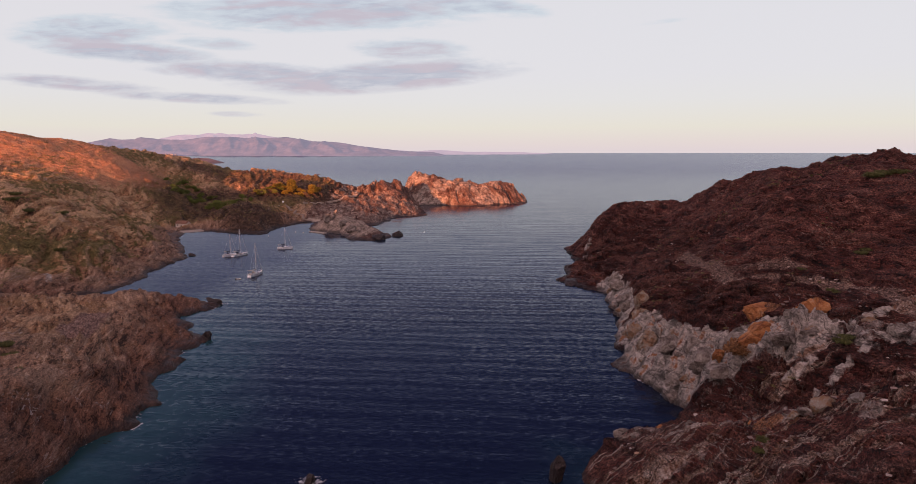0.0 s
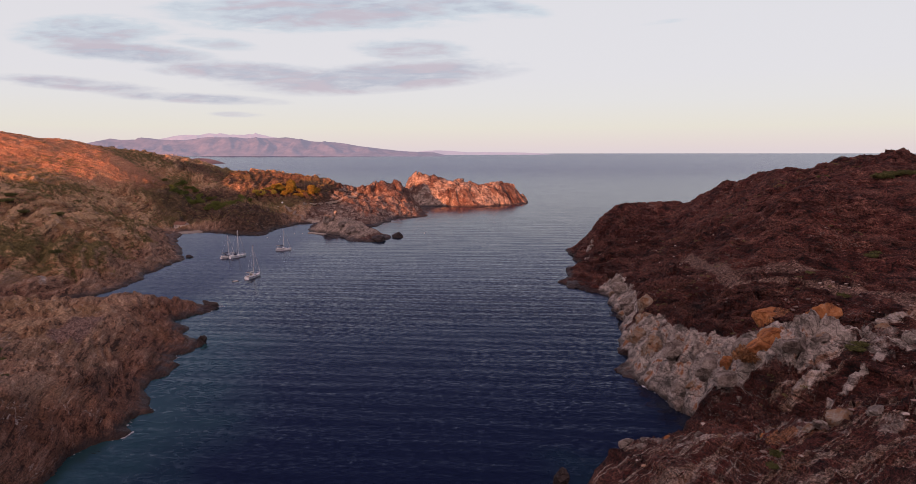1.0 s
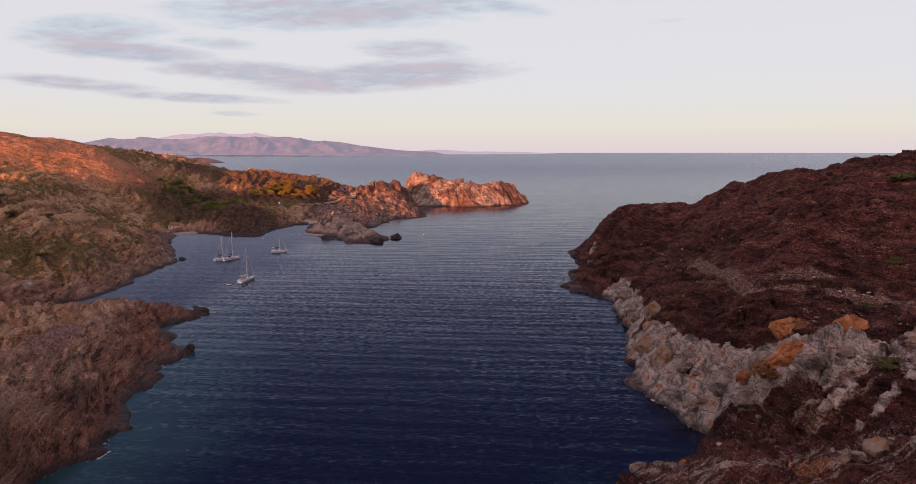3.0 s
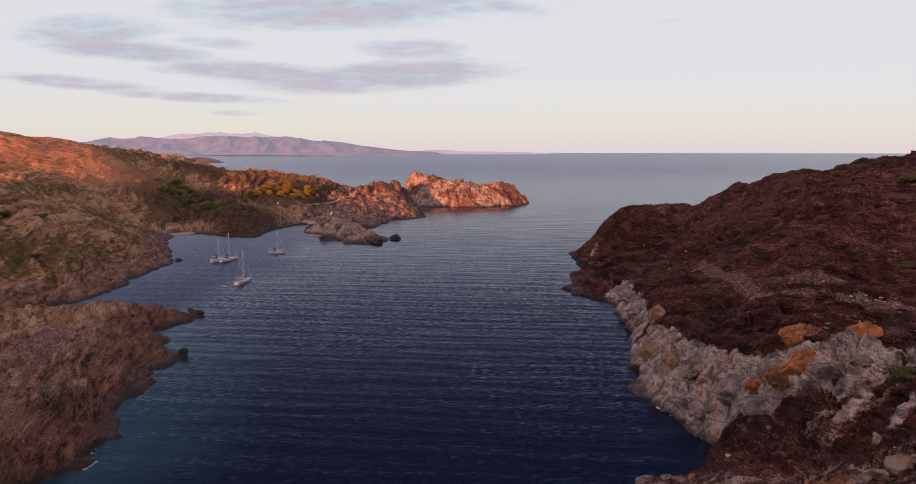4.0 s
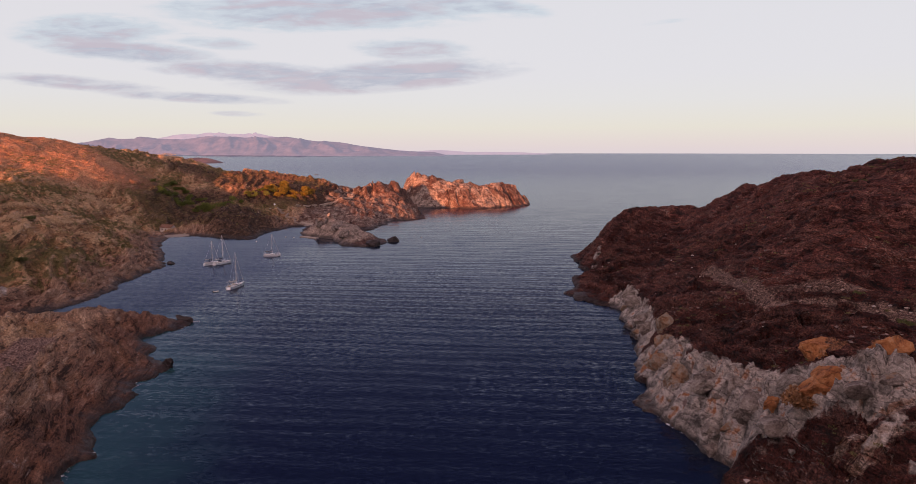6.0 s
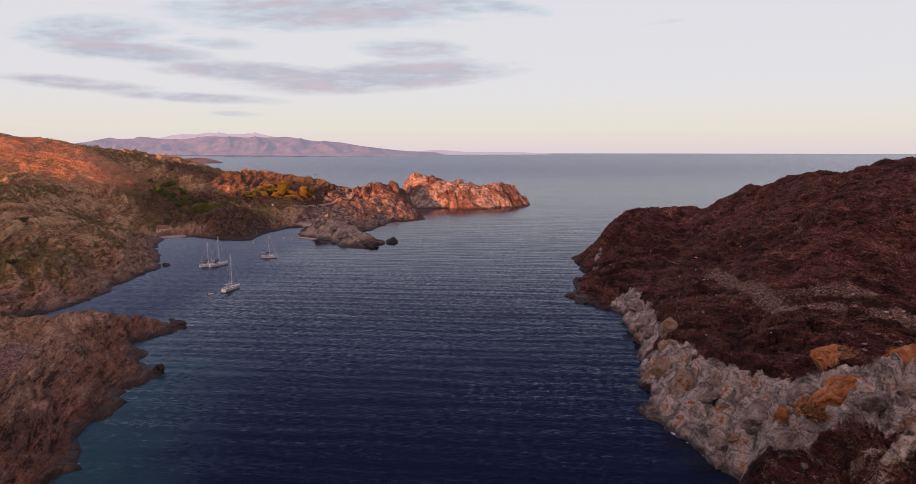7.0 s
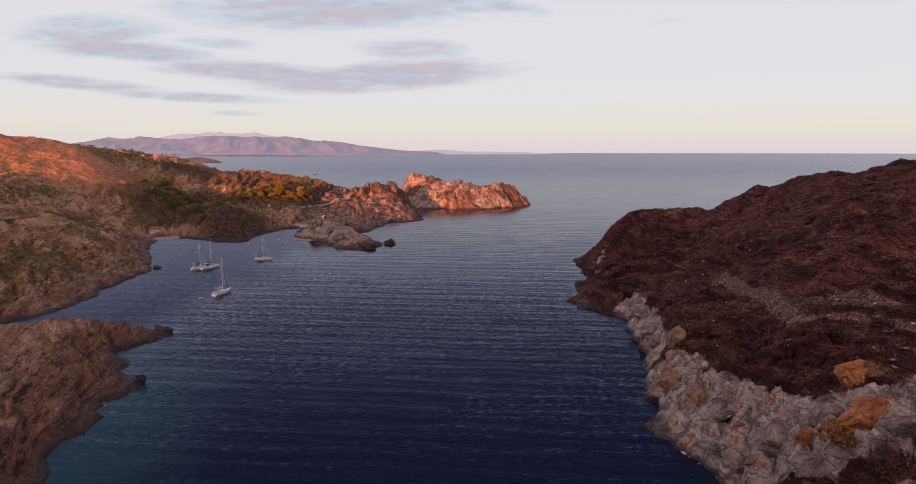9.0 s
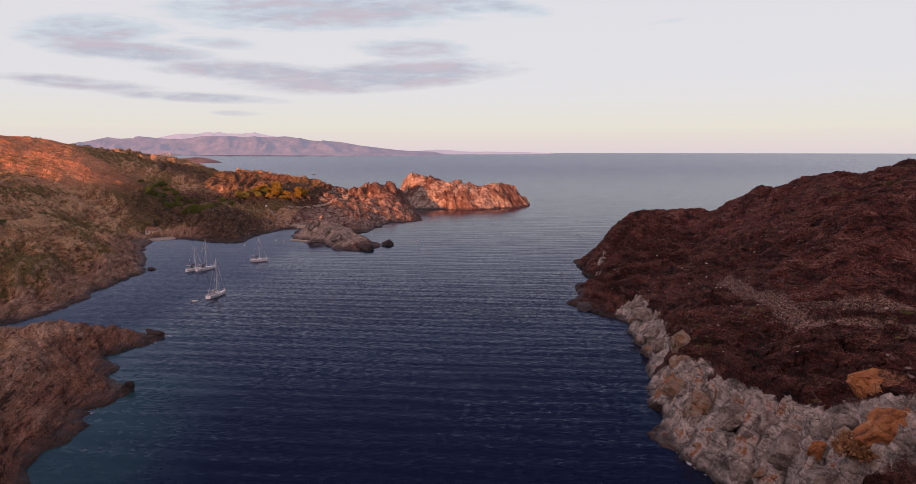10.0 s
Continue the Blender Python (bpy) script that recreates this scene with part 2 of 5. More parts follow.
    # pits painted near black for the shade inside them
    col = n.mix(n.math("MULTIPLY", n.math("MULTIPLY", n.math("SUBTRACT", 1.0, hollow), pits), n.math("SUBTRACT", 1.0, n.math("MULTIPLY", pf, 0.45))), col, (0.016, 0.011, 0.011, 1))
    if speckle:
        chip = n.mix(0.5, n.noise(pos, 6.5, 3, 0.6), n.noise(n.mapping(bedded, scale=(24.0, 4.5, 4.5)), 1.0, 3, 0.6))
        col = n.mix(n.math("MULTIPLY", n.math("SUBTRACT", 1.0, n.math("MULTIPLY", pf, 0.75)), speckle), col, n.mix(1.0, col, n.ramp(chip, [(0.40, (0.25, 0.24, 0.24)), (0.5, (0.95, 0.95, 0.95)), (0.60, (1.9, 1.8, 1.75))]), "MULTIPLY"))
    # the splash zone is stained dark
    z = n.add("ShaderNodeSeparateXYZ", ins={0: pos}).outputs["Z"]
    wet = n.math("MULTIPLY", n.step(n.math("ADD", z, n.math("MULTIPLY", n.math("SUBTRACT", med, 0.5), 5.0)), 2.4, 0.5), n.math("SUBTRACT", 1.0, n.attr("worn")))
    col = n.mix(n.math("MULTIPLY", wet, 0.85), col, (0.022, 0.017, 0.017, 1))
    col = n.mix(n.step(n.attr("sand"), 0.25, 0.6), col, n.ramp(grit, [(0.35, (0.25, 0.21, 0.18)), (0.65, (0.42, 0.36, 0.31))]))
    n.put(b.inputs["Base Color"], col)
    n.put(b.inputs["Roughness"], n.math("SUBTRACT", 0.92, n.math("MULTIPLY", wet, 0.4)))
    b.inputs["Specular IOR Level"].default_value = 0.25
    relief = n.math("ADD", n.math("ADD", n.math("MULTIPLY", beds, 2.8 * bed), n.math("MULTIPLY", med, 2.0 - 2.8 * bed)), n.math("MULTIPLY", grit, 0.4))
    relief = n.math("ADD", relief, n.math("MULTIPLY", n.step(crack, 0.0, 0.10), 0.25))
    n.put(b.inputs["Normal"], n.add("ShaderNodeBump", ins={"Strength": n.math("MULTIPLY", n.math("SUBTRACT", 1.0, n.math("MULTIPLY", pf, 0.5)), bump), "Distance": 1.2, "Height": relief}).outputs[0])
    return m


M_RIGHT = rock_material("bedded_red_schist", (0.016, 0.008, 0.009), (0.108, 0.033, 0.027), (0.265, 0.125, 0.097), (0.14, 0.039, 0.029), pale=(0.37, 0.33, 0.305), bump=1.3, ledge_tone=0.3, speckle=0.9)
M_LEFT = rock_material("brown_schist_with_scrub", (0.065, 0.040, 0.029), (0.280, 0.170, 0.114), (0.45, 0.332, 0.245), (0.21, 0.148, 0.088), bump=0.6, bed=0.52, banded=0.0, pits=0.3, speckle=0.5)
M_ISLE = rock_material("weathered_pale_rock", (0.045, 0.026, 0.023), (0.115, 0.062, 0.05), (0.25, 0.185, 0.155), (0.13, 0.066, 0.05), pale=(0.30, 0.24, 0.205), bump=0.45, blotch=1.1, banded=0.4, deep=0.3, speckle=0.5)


def sea_material():
    m, n, b = material("sea_water")
    pos = n.add("ShaderNodeNewGeometry").outputs["Position"]
    pos_y = n.add("ShaderNodeSeparateXYZ", ins={0: pos}).outputs["Y"]

    def train(length, turn, wobble, reach):
        """A train of long-crested waves of one length in metres."""
        v = n.mapping(pos, rot=(0, 0, turn), scale=(reach, 1.0, 0.0))
        t = n.add("ShaderNodeTexWave", wave_type="BANDS", bands_direction="Y", wave_profile="SIN", ins={"Vector": v, "Scale": 0.314 / length, "Distortion": wobble, "Detail": 2.0, "Detail Scale": 1.6, "Detail Roughness": 0.55})
        return t.outputs["Fac"]
    swell = train(9.5, 0.12, 5.0, 0.25)
    chop = n.math("ADD", n.math("MULTIPLY", train(4.4, 0.18, 6.0, 0.3), 0.5), n.math("MULTIPLY", n.noise(n.mapping(pos, rot=(0, 0, 0.12), scale=(0.08, 0.42, 0.0)), 1.0, 2, 0.5, 0.4), 0.5))
    small = n.noise(n.mapping(pos, rot=(0, 0, 0.05), scale=(0.6, 1.5, 0.0)), 1.0, 2, 0.5, 0.5)
    micro = n.noise(n.mapping(pos, rot=(0, 0, 0.2), scale=(1.8, 3.6, 0.0)), 1.0, 2, 0.55, 0.3)
    gust = n.noise(n.mapping(pos, rot=(0, 0, 0.3), scale=(0.006, 0.012, 0.0)), 1.0, 5, 0.6, 0.8)
    rough = n.step(gust, 0.35, 0.65)
    cross = n.noise(n.mapping(pos, rot=(0, 0, 0.5), scale=(0.35, 0.6, 0.0)), 1.0, 3, 0.55, 0.4)

    def slope(*terms):
        total = None
        for value, size in terms:
            t = n.math("MULTIPLY", n.math("SUBTRACT", value, 0.5), size)
            total = t if total is None else n.math("ADD", total, t)
        return total
    lively = n.math("ADD", 0.75, n.math("MULTIPLY", rough, 0.5))
    ny = n.math("ADD", slope((swell, 0.026), (chop, 0.075)), n.math("MULTIPLY", slope((small, 0.34), (micro, 0.20)), n.math("MULTIPLY", lively, n.math("SUBTRACT", 1.0, n.math("MULTIPLY", n.step(pos_y, 140.0, 420.0), 0.55)))))
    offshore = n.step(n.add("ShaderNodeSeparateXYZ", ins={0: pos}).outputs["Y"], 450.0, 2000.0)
    ny = n.math("SUBTRACT", n.math("MULTIPLY", ny, n.math("ADD", 1.0, n.math("MULTIPLY", offshore, 0.15))), n.math("MULTIPLY", offshore, 0.06))
    ny = n.math("MULTIPLY", ny, n.math("SUBTRACT", 1.0, n.math("MULTIPLY", n.attr("lee"), 0.7)))
    ny = n.math("SUBTRACT", ny, n.math("ADD", 0.066, n.math("MULTIPLY", n.attr("lee"), 0.045)))          # the sides of the waves that face the shore show most
    nx = n.math("MULTIPLY", slope((cross, 0.20), (chop, 0.04), (micro, 0.12)), lively)
    level = n.math("SUBTRACT", 1.0, n.math("MULTIPLY", n.step(n.add("ShaderNodeSeparateXYZ", ins={0: pos}).outputs["Y"], 600.0, 2600.0), 0.35))
    nx = n.math("MULTIPLY", nx, level)
    ny = n.math("SUBTRACT", n.math("MULTIPLY", n.math("ADD", ny, 0.12), level), 0.12)
    tilt = n.add("ShaderNodeVectorMath", operation="NORMALIZE", ins={0: n.add("ShaderNodeCombineXYZ", ins={0: nx, 1: ny, 2: 1.0}).outputs[0]})
    n.put(b.inputs["Normal"], tilt.outputs[0])
    deep = n.mix(n.step(gust, 0.3, 0.7), (0.004, 0.006, 0.021, 1), (0.005, 0.008, 0.028, 1))
    shoal = n.step(n.math("ADD", n.attr("shoal"), n.math("MULTIPLY", n.math("SUBTRACT", n.noise(pos, 0.05, 5, 0.6), 0.5), 0.6)), 0.15, 1.0)
    # scattered light over the far water, put into a paler blue base colour
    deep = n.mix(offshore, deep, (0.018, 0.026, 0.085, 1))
    col = n.mix(shoal, deep, (0.017, 0.052, 0.062, 1))
    foam = n.step(n.math("ADD", n.attr("foam"), n.math("MULTIPLY", n.math("SUBTRACT", n.noise(pos, 1.1, 6, 0.7), 0.5), 2.2)), 0.75, 1.05)
    col = n.mix(foam, col, (0.5, 0.5, 0.52, 1))
    n.put(b.inputs["Base Color"], col)
    n.put(b.inputs["Roughness"], n.math("ADD", 0.14, n.math("MULTIPLY", foam, 0.6)))
    b.inputs["IOR"].default_value = 1.33
    b.inputs["Specular Tint"].default_value = (0.58, 0.765, 1.0, 1)
    return m


M_SEA = sea_material()


# ---- noise and terrain in numbers ----
def lattice(ix, iy, seed):
    h = (ix.astype(np.int64) * 374761393 + iy.astype(np.int64) * 668265263 + seed * 1442695041) & 0xFFFFFFFF
    h = ((h ^ (h >> 13)) * 1274126177) & 0xFFFFFFFF
    return (h ^ (h >> 16)) & 0xFFFFFFFF


def gnoise(x, y, seed=0):
    """Gradient noise, about -1 to 1."""
    ix, iy = np.floor(x), np.floor(y)
    fx, fy = x - ix, y - iy
    u, v = fx * fx * fx * (fx * (fx * 6 - 15) + 10), fy * fy * fy * (fy * (fy * 6 - 15) + 10)

    def corner(ox, oy):
        a = lattice(ix + ox, iy + oy, seed) * (2 * np.pi / 4294967296.0)
        return np.cos(a) * (fx - ox) + np.sin(a) * (fy - oy)
    a = corner(0, 0) * (1 - u) + corner(1, 0) * u
    c = corner(0, 1) * (1 - u) + corner(1, 1) * u
    return (a * (1 - v) + c * v) * 1.5


def fbm(x, y, octaves=4, seed=0, gain=0.5):
    out, amp, f = 0.0, 1.0, 1.0
    for k in range(octaves):
        out = out + amp * gnoise(x * f + 17.3 * k, y * f - 9.1 * k, seed + k)
        amp, f = amp * gain, f * 2.07
    return out


def ridged(x, y, octaves=4, seed=0, gain=0.5):
    out, amp, f = 0.0, 1.0, 1.0
    for k in range(octaves):
        out = out + amp * (1 - 2 * np.abs(gnoise(x * f + 5.7 * k, y * f + 3.3 * k, seed + k)))
        amp, f = amp * gain, f * 2.11
    return out


def cells(x, y, seed=0):
    """Distance to the nearest and second nearest of scattered seeds, and a number of the nearest."""
    ix, iy = np.floor(x), np.floor(y)
    d1, d2, own = np.full(x.shape, 9.0), np.full(x.shape, 9.0), np.zeros(x.shape)
    for ox in (-1, 0, 1):
        for oy in (-1, 0, 1):
            h = lattice(ix + ox, iy + oy, seed)
            px, py = ix + ox + (h & 0xFFFF) / 65536.0, iy + oy + (h >> 16) / 65536.0
            d = np.hypot(px - x, py - y)
            near = d < d1
            d2 = np.where(near, d1, np.minimum(d2, d))
            own = np.where(near, (h % 1009) / 1009.0, own)
            d1 = np.where(near, d, d1)
    return d1, d2, own


def facets(x, y, seed=0, steep=1.0):
    """Broken rock: each cell is a tilted face at its own height, about -0.6 to 0.6; and the distance to its cracks."""
    ix, iy = np.floor(x), np.floor(y)
    d1, d2, face = np.full(x.shape, 9.0), np.full(x.shape, 9.0), np.zeros(x.shape)
    for ox in (-1, 0, 1):
        for oy in (-1, 0, 1):
            h = lattice(ix + ox, iy + oy, seed)
            g = lattice(ix + ox + 31, iy + oy - 17, seed + 5)
            px, py = ix + ox + (h & 0xFFFF) / 65536.0, iy + oy + (h >> 16) / 65536.0
            d = np.hypot(px - x, py - y)
            near = d < d1
            z = (h % 1009) / 1009.0 - 0.5 + steep * (((g & 0xFFFF) / 32768.0 - 1) * (x - px) + ((g >> 16) / 32768.0 - 1) * (y - py))
            d2 = np.where(near, d1, np.minimum(d2, d))
            face = np.where(near, z, face)
            d1 = np.where(near, d, d1)
    return face, d2 - d1


def smooth(v, lo, hi):
    t = np.clip((v - lo) / (hi - lo), 0, 1)
    return t * t * (3 - 2 * t)


# shores, walked with the land on the left-hand or right-hand side
COAST_RIGHT = [(47, 357), (46, 324), (50, 311), (41, 302), (33, 270), (37, 256), (49, 246), (46, 227), (45, 206), (39, 183), (36, 161), (37, 150), (40, 139),
               (44, 131), (38, 120), (29, 114), (20, 109), (17, 103), (17, 92), (19, 75), (24, 45), (26, 10), (15, -30), (-10, -62),
               (-200, -500), (700, -500), (700, 100), (330, 210), (260, 270), (200, 310), (150, 340), (110, 362), (85, 374), (60, 372)]
COAST_LEFT = [(-10, -62), (-40, -30), (-62, 10), (-73, 50), (-74, 98), (-75, 113), (-71, 120), (-72, 131), (-77, 138), (-80, 150), (-78, 159), (-85, 167), (-81, 180),
              (-92, 187), (-101, 204), (-97, 213), (-96, 221), (-106, 226), (-125, 221), (-142, 225), (-163, 219), (-150, 240), (-148, 263), (-154, 284), (-155, 322),
              (-171, 351), (-191, 386), (-204, 421), (-188, 431), (-146, 410), (-148, 452), (-140, 482), (-131, 490)]
COAST_NECK = [(-131, 490), (-127, 462), (-121, 434), (-95, 418), (-84, 391), (-70, 386), (-59, 402), (-70, 430), (-86, 458), (-79, 470), (-73, 524), (-50, 538),
              (-53, 568), (-60, 600), (-72, 636), (-110, 652), (-170, 692), (-240, 750), (-300, 850), (-345, 960), (-390, 1060), (-480, 1110),
              (-900, 1110), (-900, -500), (-60, -500)]
COAST_ISLE = [(-66, 644), (-55, 639), (-41, 640), (-24, 638), (-2, 628), (19, 652), (38, 664), (49, 686), (44, 703), (15, 714), (-30, 718), (-75, 712), (-90, 690), (-82, 660)]
SHORES = [COAST_RIGHT, COAST_LEFT + COAST_NECK[1:], COAST_ISLE]


def signed(x, y, poly):
    """Metres inside a closed shore (negative: out at sea)."""
    p = np.array(poly, float)
    q = np.roll(p, -1, axis=0)
    best, inside = np.full(x.shape, 1e9), np.zeros(x.shape, bool)
    for (ax, ay), (bx, by) in zip(p, q):
        ex, ey = bx - ax, by - ay
        t = np.clip(((x - ax) * ex + (y - ay) * ey) / (ex * ex + ey * ey), 0, 1)
        best = np.minimum(best, (x - ax - t * ex) ** 2 + (y - ay - t * ey) ** 2)
        if ey != 0:
            inside ^= ((ay > y) != (by > y)) & (x < ex * (y - ay) / ey + ax)
    return np.where(inside, 1, -1) * np.sqrt(best)


# crests, terraces and hollows of the land: x, y, height
LINES_RIGHT = [
    [(54, 342, 9), (60, 335, 19), (67, 331, 28), (75, 329, 29.5), (83, 327, 27.5), (89, 322, 30.5), (94, 318, 30), (99, 314, 27.5), (106, 304, 36), (108, 262, 45), (117, 235, 50.5), (127, 212, 52.8), (160, 195, 50), (240, 150, 50)],
    [(70, 372, 2), (110, 350, 6), (160, 300, 18), (240, 240, 20)],
    [(55, 320, 10), (62, 290, 12), (68, 262, 14), (72, 228, 16.5), (66, 190, 18.5), (65, 165, 19.5), (76, 150, 23), (84, 134, 24.5), (78, 112, 24)],
    [(84, 300, 22), (86, 260, 25), (86, 225, 30), (93, 188, 42), (100, 168, 32), (115, 140, 32), (150, 110, 36), (220, 60, 42)],
    [(44, 262, 3.5), (52, 246, 7), (55, 222, 11), (50, 190, 12.5), (47, 165, 11), (44, 150, 8)],
    [(46, 136, 7), (47, 126, 14), (50, 117, 18.5), (58, 132, 21.5), (64, 122, 20.5)],
    [(44, 116, 4), (52, 104, 12), (62, 97, 18), (75, 92, 22)],
    [(21, 106, 6), (29, 110, 6.5), (27, 92, 9.5), (30, 84, 9.5), (39, 87, 17.5), (37, 82, 16.5), (46, 75, 22), (58, 85, 23.5)],
    [(36, 66, 18), (43, 58, 22), (55, 40, 26), (60, 0, 30), (110, 30, 36)],
]
LINES_LEFT = [
    [(-78, 95, 11), (-93, 128, 11.5), (-101, 125, 13), (-101, 148, 9.5), (-103, 167, 8.5), (-114, 202, 5.5), (-119, 213, 7), (-105, 217, 3)],
    [(-130, 165, 9.5), (-122, 190, 7.5), (-140, 205, 5.5), (-160, 200, 7.5), (-165, 213, 4)],
    [(-86, 150, 3.5), (-80, 124, 6), (-79, 123, 7.5), (-120, 110, 18), (-105, 60, 20)],
    [(-167, 229, 7), (-191, 240, 11), (-207, 262, 19.5), (-228, 290, 29), (-250, 320, 38.5), (-275, 330, 39), (-300, 345, 35)],
    [(-220, 322, 30), (-221, 335, 25), (-189, 312, 15.5), (-201, 338, 17.5), (-182, 346, 8)],
    [(-222, 425, 3), (-231, 440, 5), (-260, 455, 16), (-281, 424, 35), (-310, 412, 36), (-344, 430, 41)],
    [(-215, 440, 2.5), (-226, 470, 4), (-232, 505, 10), (-246, 536, 14), (-268, 560, 21), (-300, 592, 31)],
    [(-440, 510, 74), (-403, 520, 71.5), (-380, 530, 66.5), (-359, 552, 63.3), (-324, 545, 54.5), (-285, 528, 38.5), (-258, 512, 25.5), (-244, 500, 19)],
    [(-340, 455, 44), (-320, 456, 40), (-300, 471, 36.5), (-268, 473, 23.5), (-248, 479, 13.5)],
    [(-359, 552, 63.3), (-345, 585, 57), (-322, 620, 51.5), (-300, 612, 39), (-267, 600, 31), (-300, 680, 40)],
    [(-290, 840, 12), (-408, 900, 42), (-432, 880, 47.5), (-469, 850, 58), (-500, 800, 45), (-420, 690, 38), (-420, 760, 30)],
    [(-200, 300, 22), (-175, 275, 13), (-165, 305, 6)],
]
LINES_NECK = [
    [(-96, 610, 27), (-84, 612, 25), (-72, 614, 21), (-62, 612, 13)],
    [(-280, 692, 38), (-276, 680, 32), (-235, 668, 33.5), (-194, 650, 31), (-156, 630, 27), (-126, 605, 20), (-112, 592, 15.5)],
    [(-216, 600, 25), (-176, 560, 22.5), (-232, 580, 17), (-236, 545, 13), (-193, 500, 14)],
    [(-183, 510, 9), (-161, 508, 10), (-147, 530, 10), (-116, 568, 12.5), (-153, 520, 10)],
    [(-168, 424, 4.5), (-173, 445, 11), (-178, 468, 14.5), (-186, 495, 15)], [(-155, 425, 4), (-156, 455, 6)],
    [(-108, 590, 22.5), (-96, 598, 29), (-84, 598, 22), (-76, 600, 17), (-66, 585, 9), (-62, 560, 6)],
    [(-90, 540, 7), (-84, 500, 4), (-95, 470, 4)],
    [(-112, 440, 8), (-104, 436, 12.5), (-96, 430, 9), (-84, 410, 5), (-74, 400, 4)],
    [(-120, 480, 2.2), (-130, 500, 5)],
]
LINES_ISLE = [[(-81, 688, 27), (-70, 680, 35.5), (-54, 680, 28), (-29, 681, 20.5), (-8, 688, 19.5), (15, 692, 22), (34, 692, 18.5), (43, 688, 9)],
              [(-60, 652, 9), (-40, 655, 13), (-15, 652, 13), (8, 660, 14), (25, 672, 15)]]
# the high ground behind the starting point, which keeps the evening sun off the cove
LINES_BACK = [[(-642, 119, 92), (-568, 89, 90), (-512, 67, 84), (-457, 44, 76), (-422, 31, 77), (-387, 16, 76), (-355, 3, 77), (-341, -2, 73), (-318, -12, 68), (-299, -19, 63), (-285, -25, 62), (-253, -38, 66), (-225, -49, 73), (-188, -64, 82), (-102, -99, 92), (-49, -121, 102), (7, -143, 110), (183, -214, 115)],
              [(-200, 60, 20), (-300, 150, 22), (-330, 240, 26), (-440, 300, 40)], [(-60, -70, 25), (0, -100, 34)], [(-880, 300, 40), (-880, -480, 15), (-300, -480, 10), (600, -480, 30), (650, 0, 40)],
              [(-340, -220, 25), (-150, -240, 20)]]


def densify(line, gap):
    out = []
    for a, c in zip(line, line[1:]):
        k = max(1, int(math.dist(a[:2], c[:2]) / gap))
        out += [[a[i] + (c[i] - a[i]) * j / k for i in range(len(a))] for j in range(k)]
    return out + [list(line[-1])]


knots = [p for group in (LINES_RIGHT, LINES_LEFT, LINES_NECK, LINES_ISLE, LINES_BACK) for line in group for p in densify(line, 9.0)]
for shore in SHORES:
    knots += [[px, py, 0.2] for px, py in densify(shore + shore[:1], 11.0) if -880 < px < 690 and -66 < py < 1105]
K = np.array(knots)
far = np.hypot(K[:, None, 0] - K[None, :, 0], K[:, None, 1] - K[None, :, 1])
weights = np.linalg.solve(far - 1.2 * np.eye(len(K)) , K[:, 2])
GX, GY = np.arange(-900, 705, 3.0), np.arange(-500, 1115, 3.0)
BASE = np.zeros((len(GX), len(GY)))
for i, gx in enumerate(GX):
    BASE[i] = np.hypot(gx - K[:, 0][None, :], GY[:, None] - K[:, 1][None, :]) @ weights


def base_height(x, y):
    fx, fy = np.clip((x + 900) / 3.0, 0, len(GX) - 1.001), np.clip((y + 500) / 3.0, 0, len(GY) - 1.001)
    ix, iy = fx.astype(int), fy.astype(int)
    u, v = fx - ix, fy - iy
    return (BASE[ix, iy] * (1 - u) + BASE[ix + 1, iy] * u) * (1 - v) + (BASE[ix, iy + 1] * (1 - u) + BASE[ix + 1, iy + 1] * u) * v


def along(x, y, line, width):
    """1 on a line of the plan, falling to 0 at its width."""
    best = np.full(x.shape, 1e9)
    for a, c in zip(line, line[1:]):
        ex, ey = c[0] - a[0], c[1] - a[1]
        t = np.clip(((x - a[0]) * ex + (y - a[1]) * ey) / (ex * ex + ey * ey), 0, 1)
        best = np.minimum(best, (x - a[0] - t * ex) ** 2 + (y - a[1] - t * ey) ** 2)
    return np.clip(1 - np.sqrt(best) / width, 0, 1)


PALE_BELTS = [([(41, 158), (44, 146), (47, 134), (52, 125), (58, 120)], 9.5, 1.0), ([(57, 121), (68, 114), (80, 109)], 5, 0.6), ([(40, 185), (44, 172), (40, 158)], 6, 1.0), ([(50, 250), (48, 236), (47, 215), (43, 196)], 6, 1.0),
              ([(25, 108), (32, 100), (40, 88), (48, 78)], 3.0, 0.42), ([(24, 88), (33, 88)], 1.6, 0.5), ([(53, 109), (70, 119), (88, 127)], 1.6, 0.6), ([(56, 104), (72, 112), (88, 118)], 1.2, 0.52), ([(54, 322), (50, 312)], 2.5, 0.5), ([(-166, 232), (-176, 240)], 2.2, 0.5), ([(-112, 176), (-104, 152)], 4, 0.35)]
OCHRE_SPOTS = [(60, 133, 3), (68, 130, 2.5), (52, 127, 2), (40, 86, 1.8), (47, 85, 1.6), (41, 177, 2), (84, 124, 4)]
WORN_LINES = [([(26, 104), (34, 86), (42, 66), (50, 50)], 16, 0.36), ([(50, 100), (58, 86), (66, 70)], 9, 0.35), ([(72, 225), (66, 190), (66, 166), (76, 148), (84, 128)], 10, 0.36),
              ([(70, 222), (68, 195), (65, 166), (76, 148), (84, 132), (80, 112)], 3.2, 1.0), ([(66, 178), (80, 160)], 3.5, 0.7), ([(-110, 172), (-102, 150)], 6, 1.0)]
